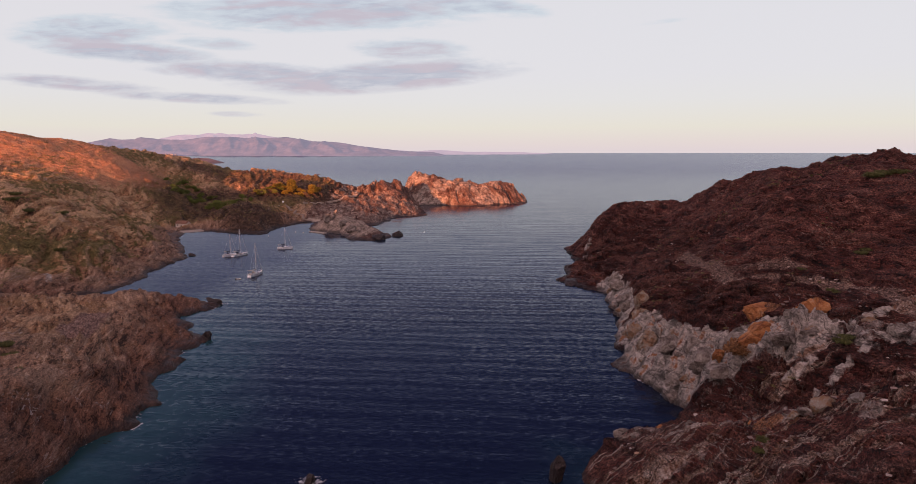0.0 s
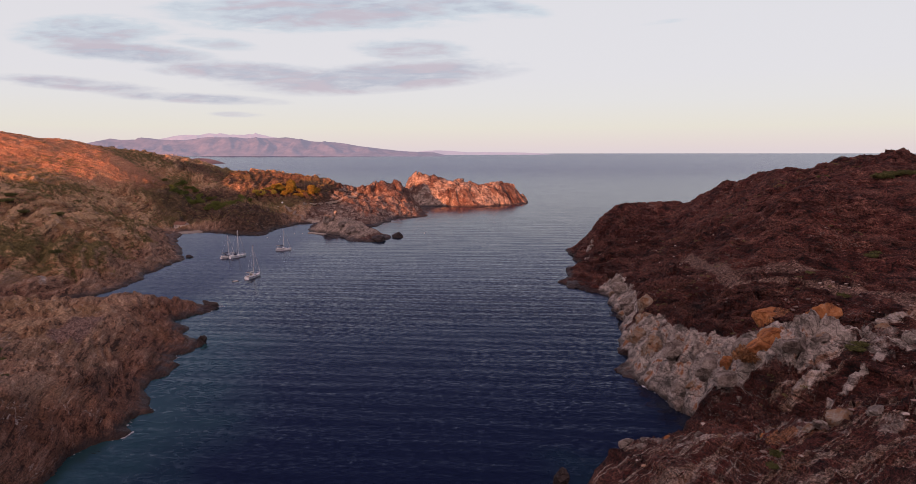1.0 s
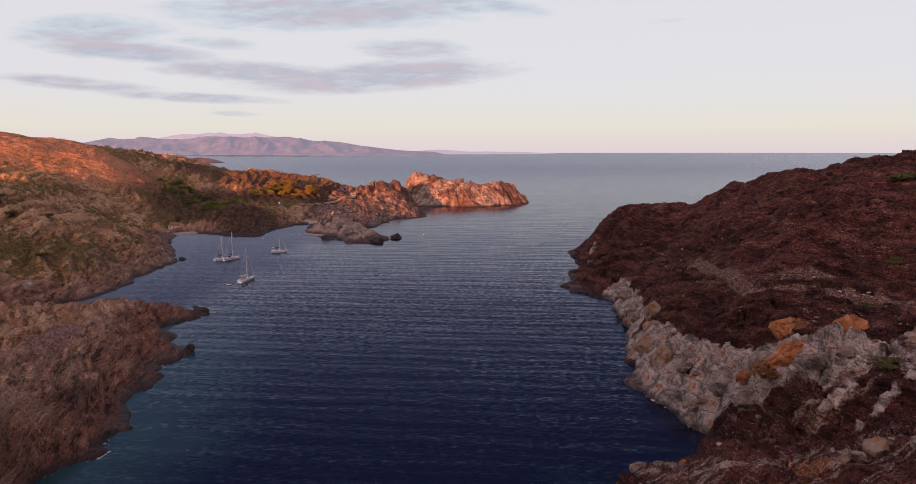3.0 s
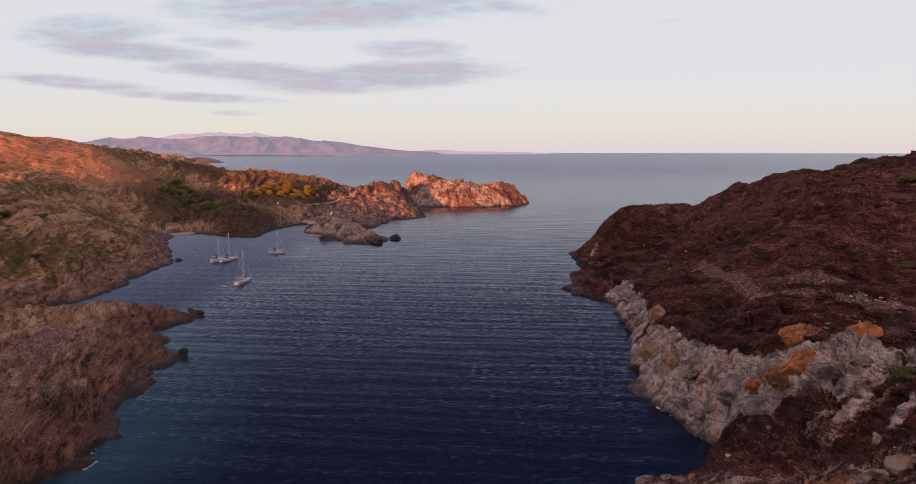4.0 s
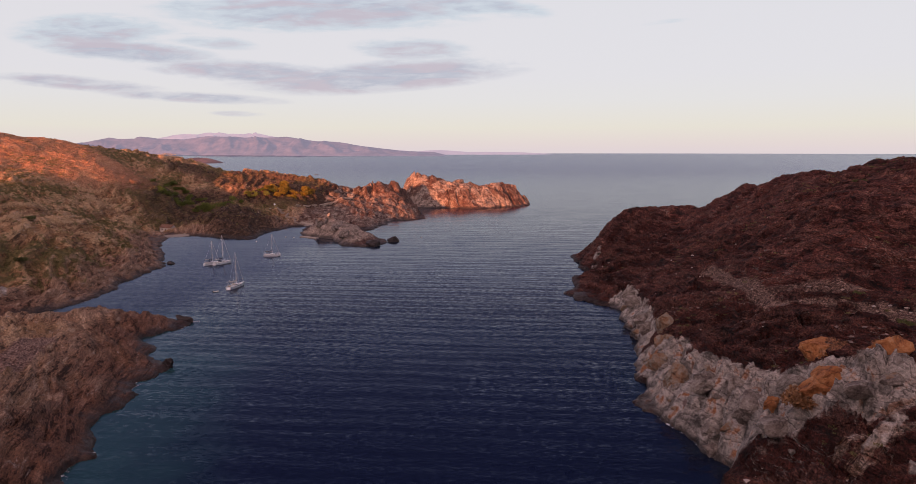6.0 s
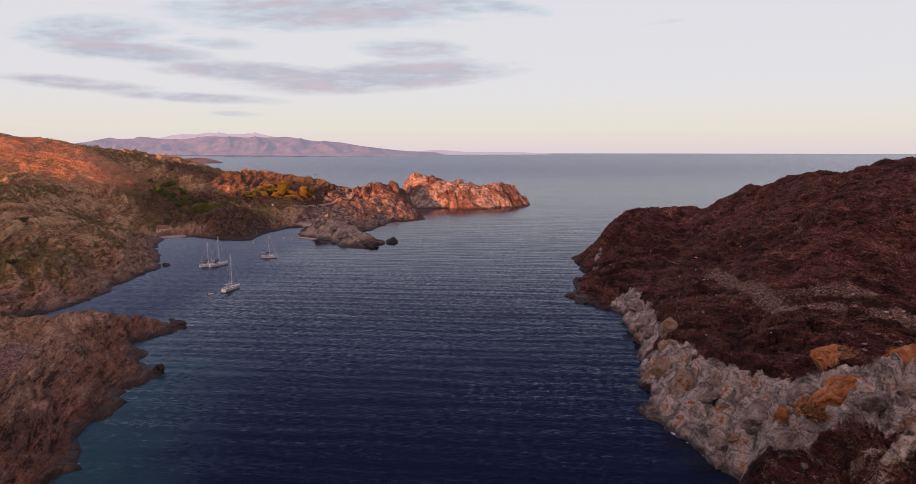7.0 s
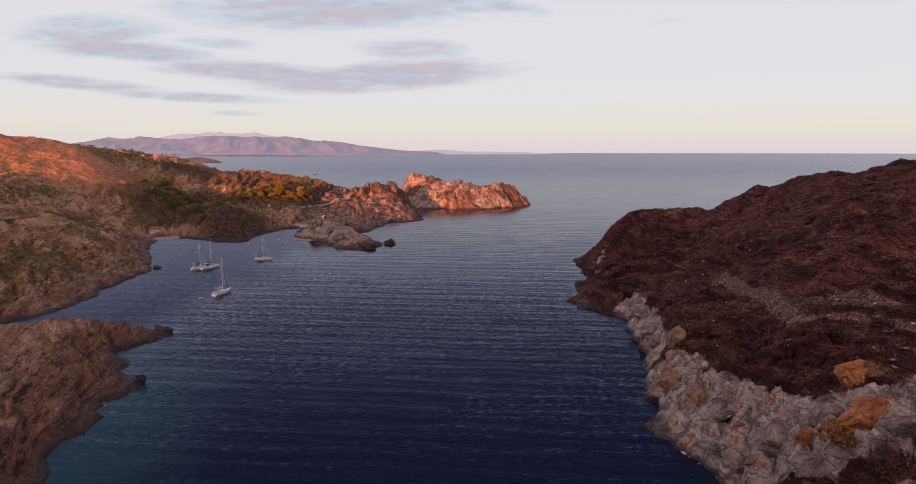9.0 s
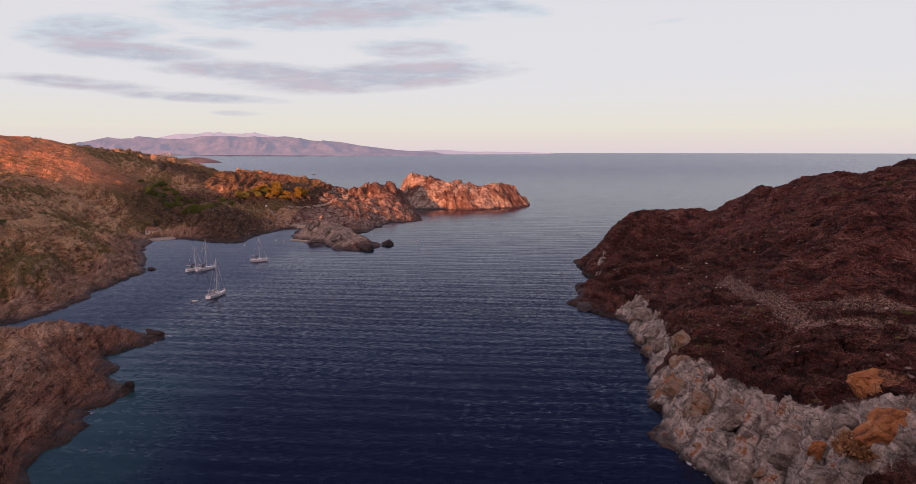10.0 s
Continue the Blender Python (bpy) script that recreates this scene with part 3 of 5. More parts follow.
BEACHES = [([(-204, 423), (-197, 428)], 4.5), ([(-136, 492), (-128, 487)], 4)]


def shore_distance(x, y):
    jx, jy = x + 2.6 * fbm(x / 11, y / 11, 4, 3, 0.55), y + 2.6 * fbm(x / 11, y / 11, 4, 9, 0.55)
    d = np.full(x.shape, -1e9)
    for shore in SHORES:
        d = np.maximum(d, signed(jx, jy, shore))
    return d


def land(x, y):
    """Height of the ground and the marks of its surface at points of the plan."""
    d = shore_distance(x, y)
    pale = np.zeros(x.shape)
    for line, width, strength in PALE_BELTS:
        pale = np.maximum(pale, strength * smooth(along(x, y, line, width), 0, 0.5))
    far_side = smooth(y, 370, 420) * smooth(-x, -60, -40)
    isle = smooth(y, 560, 640) * smooth(x, -120, -70)
    pale = np.maximum(pale, isle * (0.60 - 0.3 * smooth(fbm(x / 30, y / 30, 3, 331), 0.0, 0.5)))
    pale = np.maximum(pale, 0.47 * (1 - isle) * smooth(-x, 50, 60) * (1 - smooth(-x, 135, 145)) * smooth(y, 440, 480) * (1 - smooth(y, 622, 640)))
    pale = np.maximum(pale, 1.0 * smooth(along(x, y, [(-112, 440), (-100, 432), (-84, 408)], 22), 0, 0.5))
    ochre = np.zeros(x.shape)
    for ox, oy, r in OCHRE_SPOTS:
        ochre = np.maximum(ochre, smooth(1 - np.hypot(x - ox, y - oy) / (1.5 * r), 0, 0.6))
    ochre = np.maximum(ochre, 0.37 * pale * (x > 0))
    worn = np.zeros(x.shape)
    for line, width, strength in WORN_LINES:
        worn = np.maximum(worn, strength * smooth(along(x, y, line, width), 0, 0.7))
    sand = np.zeros(x.shape)
    for line, width in BEACHES:
        sand = np.maximum(sand, smooth(along(x, y, line, width), 0, 0.45))
    hills = smooth(-x, 125, 165) * smooth(y, 215, 250)
    green = hills * np.clip(0.42 + 0.5 * fbm(x / 60, y / 60, 3, 21), 0, 1)
    # the upper slope whose sunlight is painted into its colour
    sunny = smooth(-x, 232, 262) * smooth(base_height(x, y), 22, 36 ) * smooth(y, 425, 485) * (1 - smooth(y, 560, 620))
    plateau = smooth(-x, 60, 75) * (1 - smooth(y, 215, 245))
    green = green * (1 - 0.35 * sunny)
    thicket = smooth(along(x, y, [(-262, 520), (-235, 555), (-190, 556), (-150, 556)], 48), 0, 0.8)
    thicket = np.maximum(thicket, 0.85 * smooth(along(x, y, [(-290, 640), (-235, 620), (-190, 605), (-140, 590)], 45), 0, 0.8))
    thicket = np.maximum(thicket, smooth(along(x, y, [(-150, 425), (-175, 470), (-215, 480), (-240, 500)], 34), 0, 0.6))
    green = np.maximum(green * smooth(d, 6, 20), 0.35 * thicket)
    green = np.maximum(green, 0.75 * along(x, y, [(-222, 455), (-250, 500), (-275, 545), (-285, 590)], 40))
    green = np.maximum(green, 0.16 * smooth(-x, 60, 90) * (1 - hills))
    green = np.maximum(green, 0.12 * (x > 70))
    ca, sa = math.cos(STRIKE), math.sin(STRIKE)
    u, v = x * ca + y * sa, -x * sa + y * ca
    v = v + 9.0 * fbm(x / 75, y / 75, 2, 211) + 3.0 * fbm(x / 24, y / 24, 2, 217)      # the beds are folded
    u = u + 6.0 * fbm(x / 60, y / 60, 2, 223)
    wx, wy = 1.5 * fbm(x / 15, y / 15, 2, 31), 1.5 * fbm(x / 15, y / 15, 2, 37)
    inland = smooth(d, -1, 7)
    beds = ridged((u + wx) / 20, (v + 0.5 * wy) / 2.8, 4, 41, 0.5)
    crag = ridged(x / 17 + wx * 0.06, y / 17, 4, 47, 0.52)
    roll = fbm(x / 45, y / 45, 3, 53)
    d1, d2, own = cells(u / 7 + 0.1 * wx, v / 4.2 + 0.1 * wy, 59)
    e1, e2, own2 = cells(u / 4.2 + 0.1 * wx, v / 1.4, 61)
    knobs = (1 - np.clip(d1, 0, 1) ** 2) * (0.5 + own) * smooth(d2 - d1, 0, 0.22) - 0.5 * (1 - smooth(d2 - d1, 0, 0.12))
    chips = (0.4 + own2) * smooth(e2 - e1, 0, 0.15)
    soft = np.maximum(hills * 0.35, 0.90 * sunny)
    soft = np.maximum(soft, 0.35 * smooth(x, 68, 80) * smooth(base_height(x, y), 20, 27))
    def ledges(spacing, sharp, seed):
        t = (v + 0.7 * wx + 0.22 * spacing * fbm(u / (spacing * 3.2), v / (spacing * 1.5), 3, seed)) / spacing
        saw = t - np.floor(t)
        tall = 0.25 + 0.75 * lattice(np.floor(t), np.floor(u / (spacing * 5) + 0.4 * wx), seed) / 4294967296.0
        return tall * np.where(saw < sharp, saw / sharp, (1 - saw) / (1 - sharp))
    bluff = smooth(x, 66, 82) * smooth(base_height(x, y), 18, 26)
    bold = smooth(fbm(x / 34, y / 34, 3, 311), -0.35, 0.45)
    headland = smooth(x, 5, 15) * (1 - smooth(y, 380, 420))
    uu, vv = u + 2.2 * wx, v + 1.4 * wy
    fa, _ = facets(uu / 19, vv / 8, 401)
    fb, cb1 = facets(uu / 7.5, vv / 3.0, 407)
    fc, cc1 = facets(uu / 2.9, vv / 1.1, 413)
    broken = 1.5 * fa * (0.4 + 0.6 * bold) + (0.35 + 0.85 * bold) * (1.5 * fb - 0.9 * (1 - smooth(cb1, 0, 0.10)) + 0.6 * fc - 0.3 * (1 - smooth(cc1, 0, 0.12)))
    steps = bluff * (2.2 * (ledges(24.0, 0.72, 161) - 0.31) + 1.3 * (ledges(12.0, 0.78, 167) - 0.31) + 2.6 * (ridged(x / 26 + 0.05 * wx, y / 30, 4, 231, 0.5) - 1.1))
    jagged = np.maximum(headland, np.maximum(0.75 * plateau, 0.6 * hills * (1 - sunny)))
    steps = steps + jagged * broken + (1 - 0.8 * jagged) * ((2.3 - 1.0 * bluff) * (ledges(8.5, 0.82, 111) - 0.31) + (1.2 - 0.6 * bluff) * (ledges(3.1, 0.8, 117) - 0.31)) + 0.2 * (ledges(1.25, 0.75, 119) - 0.31)
    isle_up = 1 - 0.55 * isle
    rib = ridged((u + 2 * wx) / 40, (v + 1.2 * wy) / 10, 4, 131, 0.45) - 0.9
    rib_size = 1.0 + 1.9 * hills * (1 - 0.9 * sunny)
    rough = inland * rib_size * (1 - 0.9 * sunny) * rib * (1 - pale) * smooth(d, 1, 10) * (1 - worn) + inland * (0.7 * (1 - 0.7 * isle) * (beds - 0.9) + 1.25 * isle_up * (0.12 + 0.88 * isle + 0.1 * hills) * (crag - 0.9) * (1 - 0.75 * isle) + steps * (1 - 0.85 * isle)) * (1 - soft) * (1 - 0.7 * worn) * (1 - 0.6 * pale) + (1.6 - 1.1 * smooth(-x, 60, 80) * smooth(-y, -240, -200)) * roll * smooth(d, 4, 25)
    rough = rough + inland * (1 - soft) * (1 - 0.6 * worn) * (1 - 0.6 * plateau) * (1 - 0.6 * headland) * (0.45 * (1 - 0.9 * isle) * (chips - 0.8) + 1.2 * (1 - isle) * (knobs * (own > 0.55) - 0.2) * 0.3) 
    # the island and the head of the neck: tall joints and slanting faces
    cape = np.maximum(isle, smooth(-x, 45, 55) * (1 - smooth(-x, 128, 150)) * smooth(y, 520, 570))
    tx, ty = x + 0.35 * y + 3 * wx, y - 0.2 * x + 3 * wy
    ga, _ = facets(tx / 24, ty / 34, 421)
    gb, gbc = facets(tx / 10, ty / 17, 427)
    gc, _ = facets(tx / 4.0, ty / 7.0, 433)
    rough = rough + cape * smooth(d, -1, 5) * (3.6 * ga + 2.4 * gb - 1.5 * (1 - smooth(gbc, 0, 0.10)) + 0.8 * gc)
    f1, f2, own3 = cells(u / 2.2, v / 0.8, 67)
    bits = (0.3 + own3) * smooth(f2 - f1, 0, 0.2)
    rough = rough + inland * (0.25 * (1 - 0.5 * plateau) * (1 - 0.8 * isle) * (bits - 0.7)) * (1 - 0.7 * worn) * (x * 0 + 1)
    # the pale outcrop: blocks split by deep cracks
    qx, qy = 0.8 * x + 0.6 * y + 1.6 * wx, 0.8 * y - 0.6 * x + 1.6 * wy
    pa, pac = facets(qx / 10.0, qy / 6.5, 441)
    pb, pbc = facets(qx / 4.2, qy / 2.8, 447)
    pc, pcc = facets(qx / 1.4, qy / 1.1, 453, 1.2)
    blocks = 2.6 * pa + 2.0 * (smooth(pac, 0, 0.30) - 0.7) + 0.9 * pb + 0.9 * (smooth(pbc, 0, 0.24) - 0.7) + 0.3 * pc + 0.3 * (smooth(pcc, 0, 0.3) - 0.5)
    rough = rough + inland * np.where((x > 0) & (y < 400), smooth(pale, 0.35, 0.85), 0.55 * pale * (1 - cape)) * blocks
    ochre = ochre * np.where((own2 * 0.5 + own * 0.5) > 0.33, 1.0, 0.35)
    pale = pale * np.where(own2 > 0.22, 1.0, 0.72)
    rough = rough + sunny * (0.55 * fbm(x / 4.5, y / 4.5, 3, 251) + 0.5 * (chips - 0.8))
    gully = smooth(y, 300, 380) * hills
    rough = rough - gully * 1.5 * np.abs(gnoise(x / 30, y / 30, 67)) + hills * inland * 0.5 * (1 - 0.75 * sunny) * fbm(x / 5, y / 5, 3, 71) * smooth(d, 2, 12)
    top = base_height(x, y) + rough - 0.9 + 1.5 * (1 - np.exp(-np.maximum(d, 0) / 2.2))
    flat = sand
    h = np.where(d > 0, np.maximum(top, np.minimum(0.2 + 0.5 * d, 1.2)), -0.3 + 0.7 * d)
    h = np.where((d > 0) & (flat > 0), h * (1 - flat) + flat * np.minimum(0.2 + 0.12 * d, 2.0), h)
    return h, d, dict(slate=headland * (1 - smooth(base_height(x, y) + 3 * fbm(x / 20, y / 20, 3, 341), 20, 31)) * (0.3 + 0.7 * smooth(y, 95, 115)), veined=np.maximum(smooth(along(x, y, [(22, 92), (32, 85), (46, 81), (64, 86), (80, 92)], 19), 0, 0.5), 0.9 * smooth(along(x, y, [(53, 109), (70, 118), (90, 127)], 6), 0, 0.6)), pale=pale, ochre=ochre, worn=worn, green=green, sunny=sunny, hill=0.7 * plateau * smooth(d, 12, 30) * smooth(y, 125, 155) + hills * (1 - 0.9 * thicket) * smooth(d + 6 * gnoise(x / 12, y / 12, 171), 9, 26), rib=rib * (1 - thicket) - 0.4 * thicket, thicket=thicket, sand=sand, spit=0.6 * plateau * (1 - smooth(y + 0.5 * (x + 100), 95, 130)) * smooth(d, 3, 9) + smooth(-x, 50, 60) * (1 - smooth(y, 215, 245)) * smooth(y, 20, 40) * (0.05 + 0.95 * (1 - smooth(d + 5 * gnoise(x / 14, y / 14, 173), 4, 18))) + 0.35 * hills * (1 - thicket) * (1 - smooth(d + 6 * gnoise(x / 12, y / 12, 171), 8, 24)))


def ground_at(x, y):
    return float(land(np.array([float(x)]), np.array([float(y)]))[0][0])


def axis(stops):
    """Grid lines whose spacing glides between the (place, spacing) pairs."""
    out, p = [stops[0][0]], stops[0][0]
    while p < stops[-1][0]:
        p += float(np.interp(p, [s[0] for s in stops], [s[1] for s in stops]))
        out.append(p)
    return np.array(out)


def sheet_mesh(name, verts, quads, marks, mat, smooth_faces=True):
    me = bpy.data.meshes.new(name)
    me.vertices.add(len(verts))
    me.vertices.foreach_set("co", verts.astype(np.float32).ravel())
    me.loops.add(quads.size)
    me.loops.foreach_set("vertex_index", quads.astype(np.int32).ravel())
    me.polygons.add(len(quads))
    me.polygons.foreach_set("loop_start", np.arange(0, quads.size, quads.shape[1], dtype=np.int32))
    me.polygons.foreach_set("use_smooth", np.full(len(quads), smooth_faces))
    for key, values in marks.items():
        me.attributes.new(key, "FLOAT", "POINT").data.foreach_set("value", values.astype(np.float32))
    me.materials.append(mat)
    me.update(calc_edges=True)
    return me


def terrain(name, xs, ys, mat, label, keep=None):
    """A piece of the land on a grid whose lines stand closest where the land is seen nearest."""
    x, y = [a.ravel() for a in np.meshgrid(xs, ys, indexing="ij")]
    h, d, marks = land(x, y)
    jitter = 0.8 * (1 - 0.6 * smooth(-x, 60, 75) * (1 - smooth(y, 215, 245))) * (1 - 0.6 * smooth(y, 380, 420)) * smooth(h, 0.3, 2.0) * (1 - marks["worn"]) * (1 - 0.6 * np.clip(marks["pale"], 0, 1))
    vx, vy = x + jitter * fbm(x / 2.6, h / 2.2 + y / 9, 3, 81), y + jitter * fbm(y / 2.6, h / 2.2 + x / 9, 3, 87)
    n, m = len(xs), len(ys)
    i = np.arange(n * m).reshape(n, m)
    quads = np.stack([i[:-1, :-1], i[1:, :-1], i[1:, 1:], i[:-1, 1:]], -1).reshape(-1, 4)
    ok = h[quads].max(axis=1) > -2.0
    if keep is not None:
        cx, cy = x[quads].mean(axis=1), y[quads].mean(axis=1)
        ok &= keep(cx, cy)
    quads = quads[ok]
    used = np.unique(quads)
    back = np.zeros(n * m, int)
    back[used] = np.arange(len(used))
    me = sheet_mesh(name, np.stack([vx, vy, h], -1)[used], back[quads], {k: v[used] for k, v in marks.items()}, mat)
    return tagged(new(name, me), label, "rocky coast", kind="structure")


# ---- the land ----
terrain("ground_right_headland", axis([(10, 0.34), (70, 0.34), (120, 0.6), (200, 2.5), (330, 6)]), axis([(30, 0.6), (70, 0.34), (180, 0.36), (280, 0.7), (380, 1.2)]),
        M_RIGHT, "dark red bedded rock headland with pale outcrops in evening shade")
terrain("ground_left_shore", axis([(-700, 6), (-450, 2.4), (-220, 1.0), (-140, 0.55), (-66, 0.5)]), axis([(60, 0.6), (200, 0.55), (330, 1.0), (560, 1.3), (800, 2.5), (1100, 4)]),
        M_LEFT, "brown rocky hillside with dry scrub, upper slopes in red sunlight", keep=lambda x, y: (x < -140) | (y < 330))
terrain("ground_neck", axis([(-142, 0.8), (-40, 0.8)]), axis([(370, 0.8), (610, 0.8), (660, 1.2)]), M_ISLE, "rocky neck of land with a low shore")
terrain("ground_island", axis([(-98, 0.8), (60, 0.8)]), axis([(612, 0.7), (730, 0.9)]), M_ISLE, "pale craggy island lit red by the low sun", keep=lambda x, y: (y > 622 + 0.2 * (-60 - x)))
terrain("ground_behind", axis([(-900, 12), (-300, 8), (700, 12)]), axis([(-500, 12), (-100, 8), (60, 5), (500, 12)]), M_LEFT, "high scrub-covered ridge behind the cove",
        keep=lambda x, y: (y < 60) | ((x < -700) & (y < 500)) | ((x > 330) & (y < 300)))


# ---- the sea ----
def sea():
    xs = axis([(-4950, 500), (-1500, 120), (-500, 20), (-215, 1.6), (-60, 1.4), (60, 1.4), (160, 10), (500, 30), (1500, 150), (4950, 500)])
    ys = axis([(-4950, 500), (-1000, 100), (-100, 20), (60, 1.4), (250, 1.6), (450, 2.2), (720, 3), (1000, 30), (2000, 120), (4950, 500)])
    xs, ys = xs * 4950 / max(xs[-1], 4950), ys * 4950 / max(ys[-1], 4950)
    xs[0] = ys[0] = -4950
    xs[-1] = ys[-1] = 4950
    x, y = [a.ravel() for a in np.meshgrid(xs, ys, indexing="ij")]
    d = np.full(x.shape, -200.0)
    near = (np.abs(x) < 420) & (y > -100) & (y < 900)
    d[near] = shore_distance(x[near], y[near])
    square, round_ = np.maximum(np.abs(x), np.abs(y)), np.hypot(x, y) + 1e-6
    k = 1 + smooth(square, 900, 4950) * (square / round_ - 1)
    x, y = x * k, y * k
    r = np.hypot(x, y)
    z = 36.0 * np.clip((r - 1200) / 3750, 0, None) ** 2
    shoal = np.clip(1 + d / 36, 0, 1) * smooth(-x, -30, 40) * (0.45 + 0.55 * smooth(260 - y, 0, 80)) + 0.35 * np.clip(1 + d / 14, 0, 1) * (x > 0)
    splash = np.zeros(x.shape)
    for fx, fy, fr in ((-29, 99.5, 4.5), (-95, 223, 4.0), (-101, 224, 3.5), (-71, 118, 2.5), (-73, 132, 2.5), (-76, 112, 2.5), (-80, 160, 2.0), (-150, 262, 3.0)):
        splash = np.maximum(splash, np.clip(1.25 - np.hypot(x - fx, (y - fy) * 1.3) / fr, 0, 0.95))
    lee = smooth(-x + 25 * gnoise(x / 70, y / 25, 301), 70, 150) * smooth(y, 255, 330) * (1 - smooth(y, 470, 560))
    lee = np.maximum(lee, 0.8 * smooth(-x, 95, 120) * smooth(y, 205, 240) * (1 - smooth(y, 470, 560)))
    foam = np.clip(1 + d / 1.6, 0, 1) * smooth(gnoise(x / 16, y / 16, 91), -0.1, 0.5) * (d < 0.8)
    foam = np.maximum(foam, splash)
    n, m = len(xs), len(ys)
    i = np.arange(n * m).reshape(n, m)
    quads = np.stack([i[:-1, :-1], i[1:, :-1], i[1:, 1:], i[:-1, 1:]], -1).reshape(-1, 4)
    deep_land = d[quads].min(axis=1) > 12
    quads = quads[~deep_land]
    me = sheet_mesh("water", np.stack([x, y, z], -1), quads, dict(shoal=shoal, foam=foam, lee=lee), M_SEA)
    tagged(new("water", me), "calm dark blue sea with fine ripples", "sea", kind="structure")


sea()


# ---- helpers for things ----
def part(name, bm, mat, parent, label="", smooth_faces=False):
    """Link a bmesh as one mesh object under a thing or a part."""
    me = bpy.data.meshes.new(name)
    bm.to_mesh(me)
    bm.free()
    me.materials.append(mat)
    if smooth_faces:
        me.polygons.foreach_set("use_smooth", np.full(len(me.polygons), True))
    ob = new(name, me)
    ob.parent = parent
    return tagged(ob, label)


def root(name, m, label, category, group=""):
    ob = new(name)
    ob.matrix_basis = m
    return tagged(ob, label, category, group)


def box(bm, cx, cy, cz, sx, sy, sz, bevel=0.0, turn=0.0):
    made = bmesh.ops.create_cube(bm, size=1.0, matrix=Matrix.Translation((cx, cy, cz)) @ Matrix.Rotation(turn, 4, "Z") @ Matrix.Diagonal((sx, sy, sz, 1)))
    if bevel:
        edges = list({e for v in made["verts"] for e in v.link_edges})
        bmesh.ops.bevel(bm, geom=edges, offset=bevel, segments=2, affect="EDGES")


def rod(bm, a, b, ra, rb=None, sides=8):
    a, b = Vector(a), Vector(b)
    q = (b - a).to_track_quat("Z", "Y").to_matrix().to_4x4()
    bmesh.ops.create_cone(bm, cap_ends=True, segments=sides, radius1=ra, radius2=ra if rb is None else rb, depth=(b - a).length,
                          matrix=Matrix.Translation((a + b) / 2) @ q)


def loft(bm, rings, closed=True, caps=True):
    """Skin a row of rings of equal length."""
    loops = [[bm.verts.new(p) for p in ring] for ring in rings]
    k = len(loops[0])
    for a, b in zip(loops, loops[1:]):
        for i in range(k if closed else k - 1):
            bm.faces.new((a[i], a[(i + 1) % k], b[(i + 1) % k], b[i]))
    if caps and closed:
        bm.faces.new(loops[0][::-1])
        bm.faces.new(loops[-1])


# ---- the far coast ----
def far_range(name, skyline, depth, thick, seed, colour, glow, label, base=14):
    """A mountain range on the far shore of the bay: an eroded ridge with spurs."""
    xs = np.linspace(skyline[0][0], skyline[-1][0], 620)
    crest = np.interp(xs, [p[0] for p in skyline], [p[1] for p in skyline])
    rows = 34
    X, V = np.meshgrid(xs, np.linspace(0, 1, rows), indexing="ij")
    C = np.repeat(crest[:, None], rows, 1) * (1 + 0.014 * fbm(X / 90, X * 0, 3, seed + 9))
    tall = np.clip(C - base - 8, 0, None)
    Y = depth + thick * (V - 0.5)
    shape = np.where(V < 0.75, (V / 0.75) ** 0.85, 1 - 0.8 * ((V - 0.75) / 0.25))
    # spurs run down from the crest, with smaller ones between them
    spurs = (ridged((X + 90 * gnoise(X / 300, V * 2, seed + 3)) / 300, V * 0.6, 4, seed, 0.45) - 0.65) + 0.22 * fbm(X / 80, V * 4, 3, seed + 6)
    Z = base + (C - base) * shape + spurs * tall * 0.4 * np.sin(np.pi * np.clip(V / 0.75, 0, 1))
    Z = np.maximum(Z, base)
    verts = np.stack([X, Y, Z], -1).reshape(-1, 3)
    i = np.arange(len(xs) * rows).reshape(len(xs), rows)
    quads = np.stack([i[:-1, :-1], i[1:, :-1], i[1:, 1:], i[:-1, 1:]], -1).reshape(-1, 4)
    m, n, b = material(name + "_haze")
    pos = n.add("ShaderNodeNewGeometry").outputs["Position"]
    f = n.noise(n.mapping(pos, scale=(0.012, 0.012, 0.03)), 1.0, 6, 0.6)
    # distance haze is put into the muted colour and an even glow
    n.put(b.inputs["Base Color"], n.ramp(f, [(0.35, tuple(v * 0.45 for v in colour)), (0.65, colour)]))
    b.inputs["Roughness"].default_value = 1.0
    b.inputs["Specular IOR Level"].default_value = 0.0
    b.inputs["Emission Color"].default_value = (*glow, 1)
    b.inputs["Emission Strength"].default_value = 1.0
    tagged(new(name, sheet_mesh(name, verts, quads, {}, m)), label, "mountains", kind="structure")


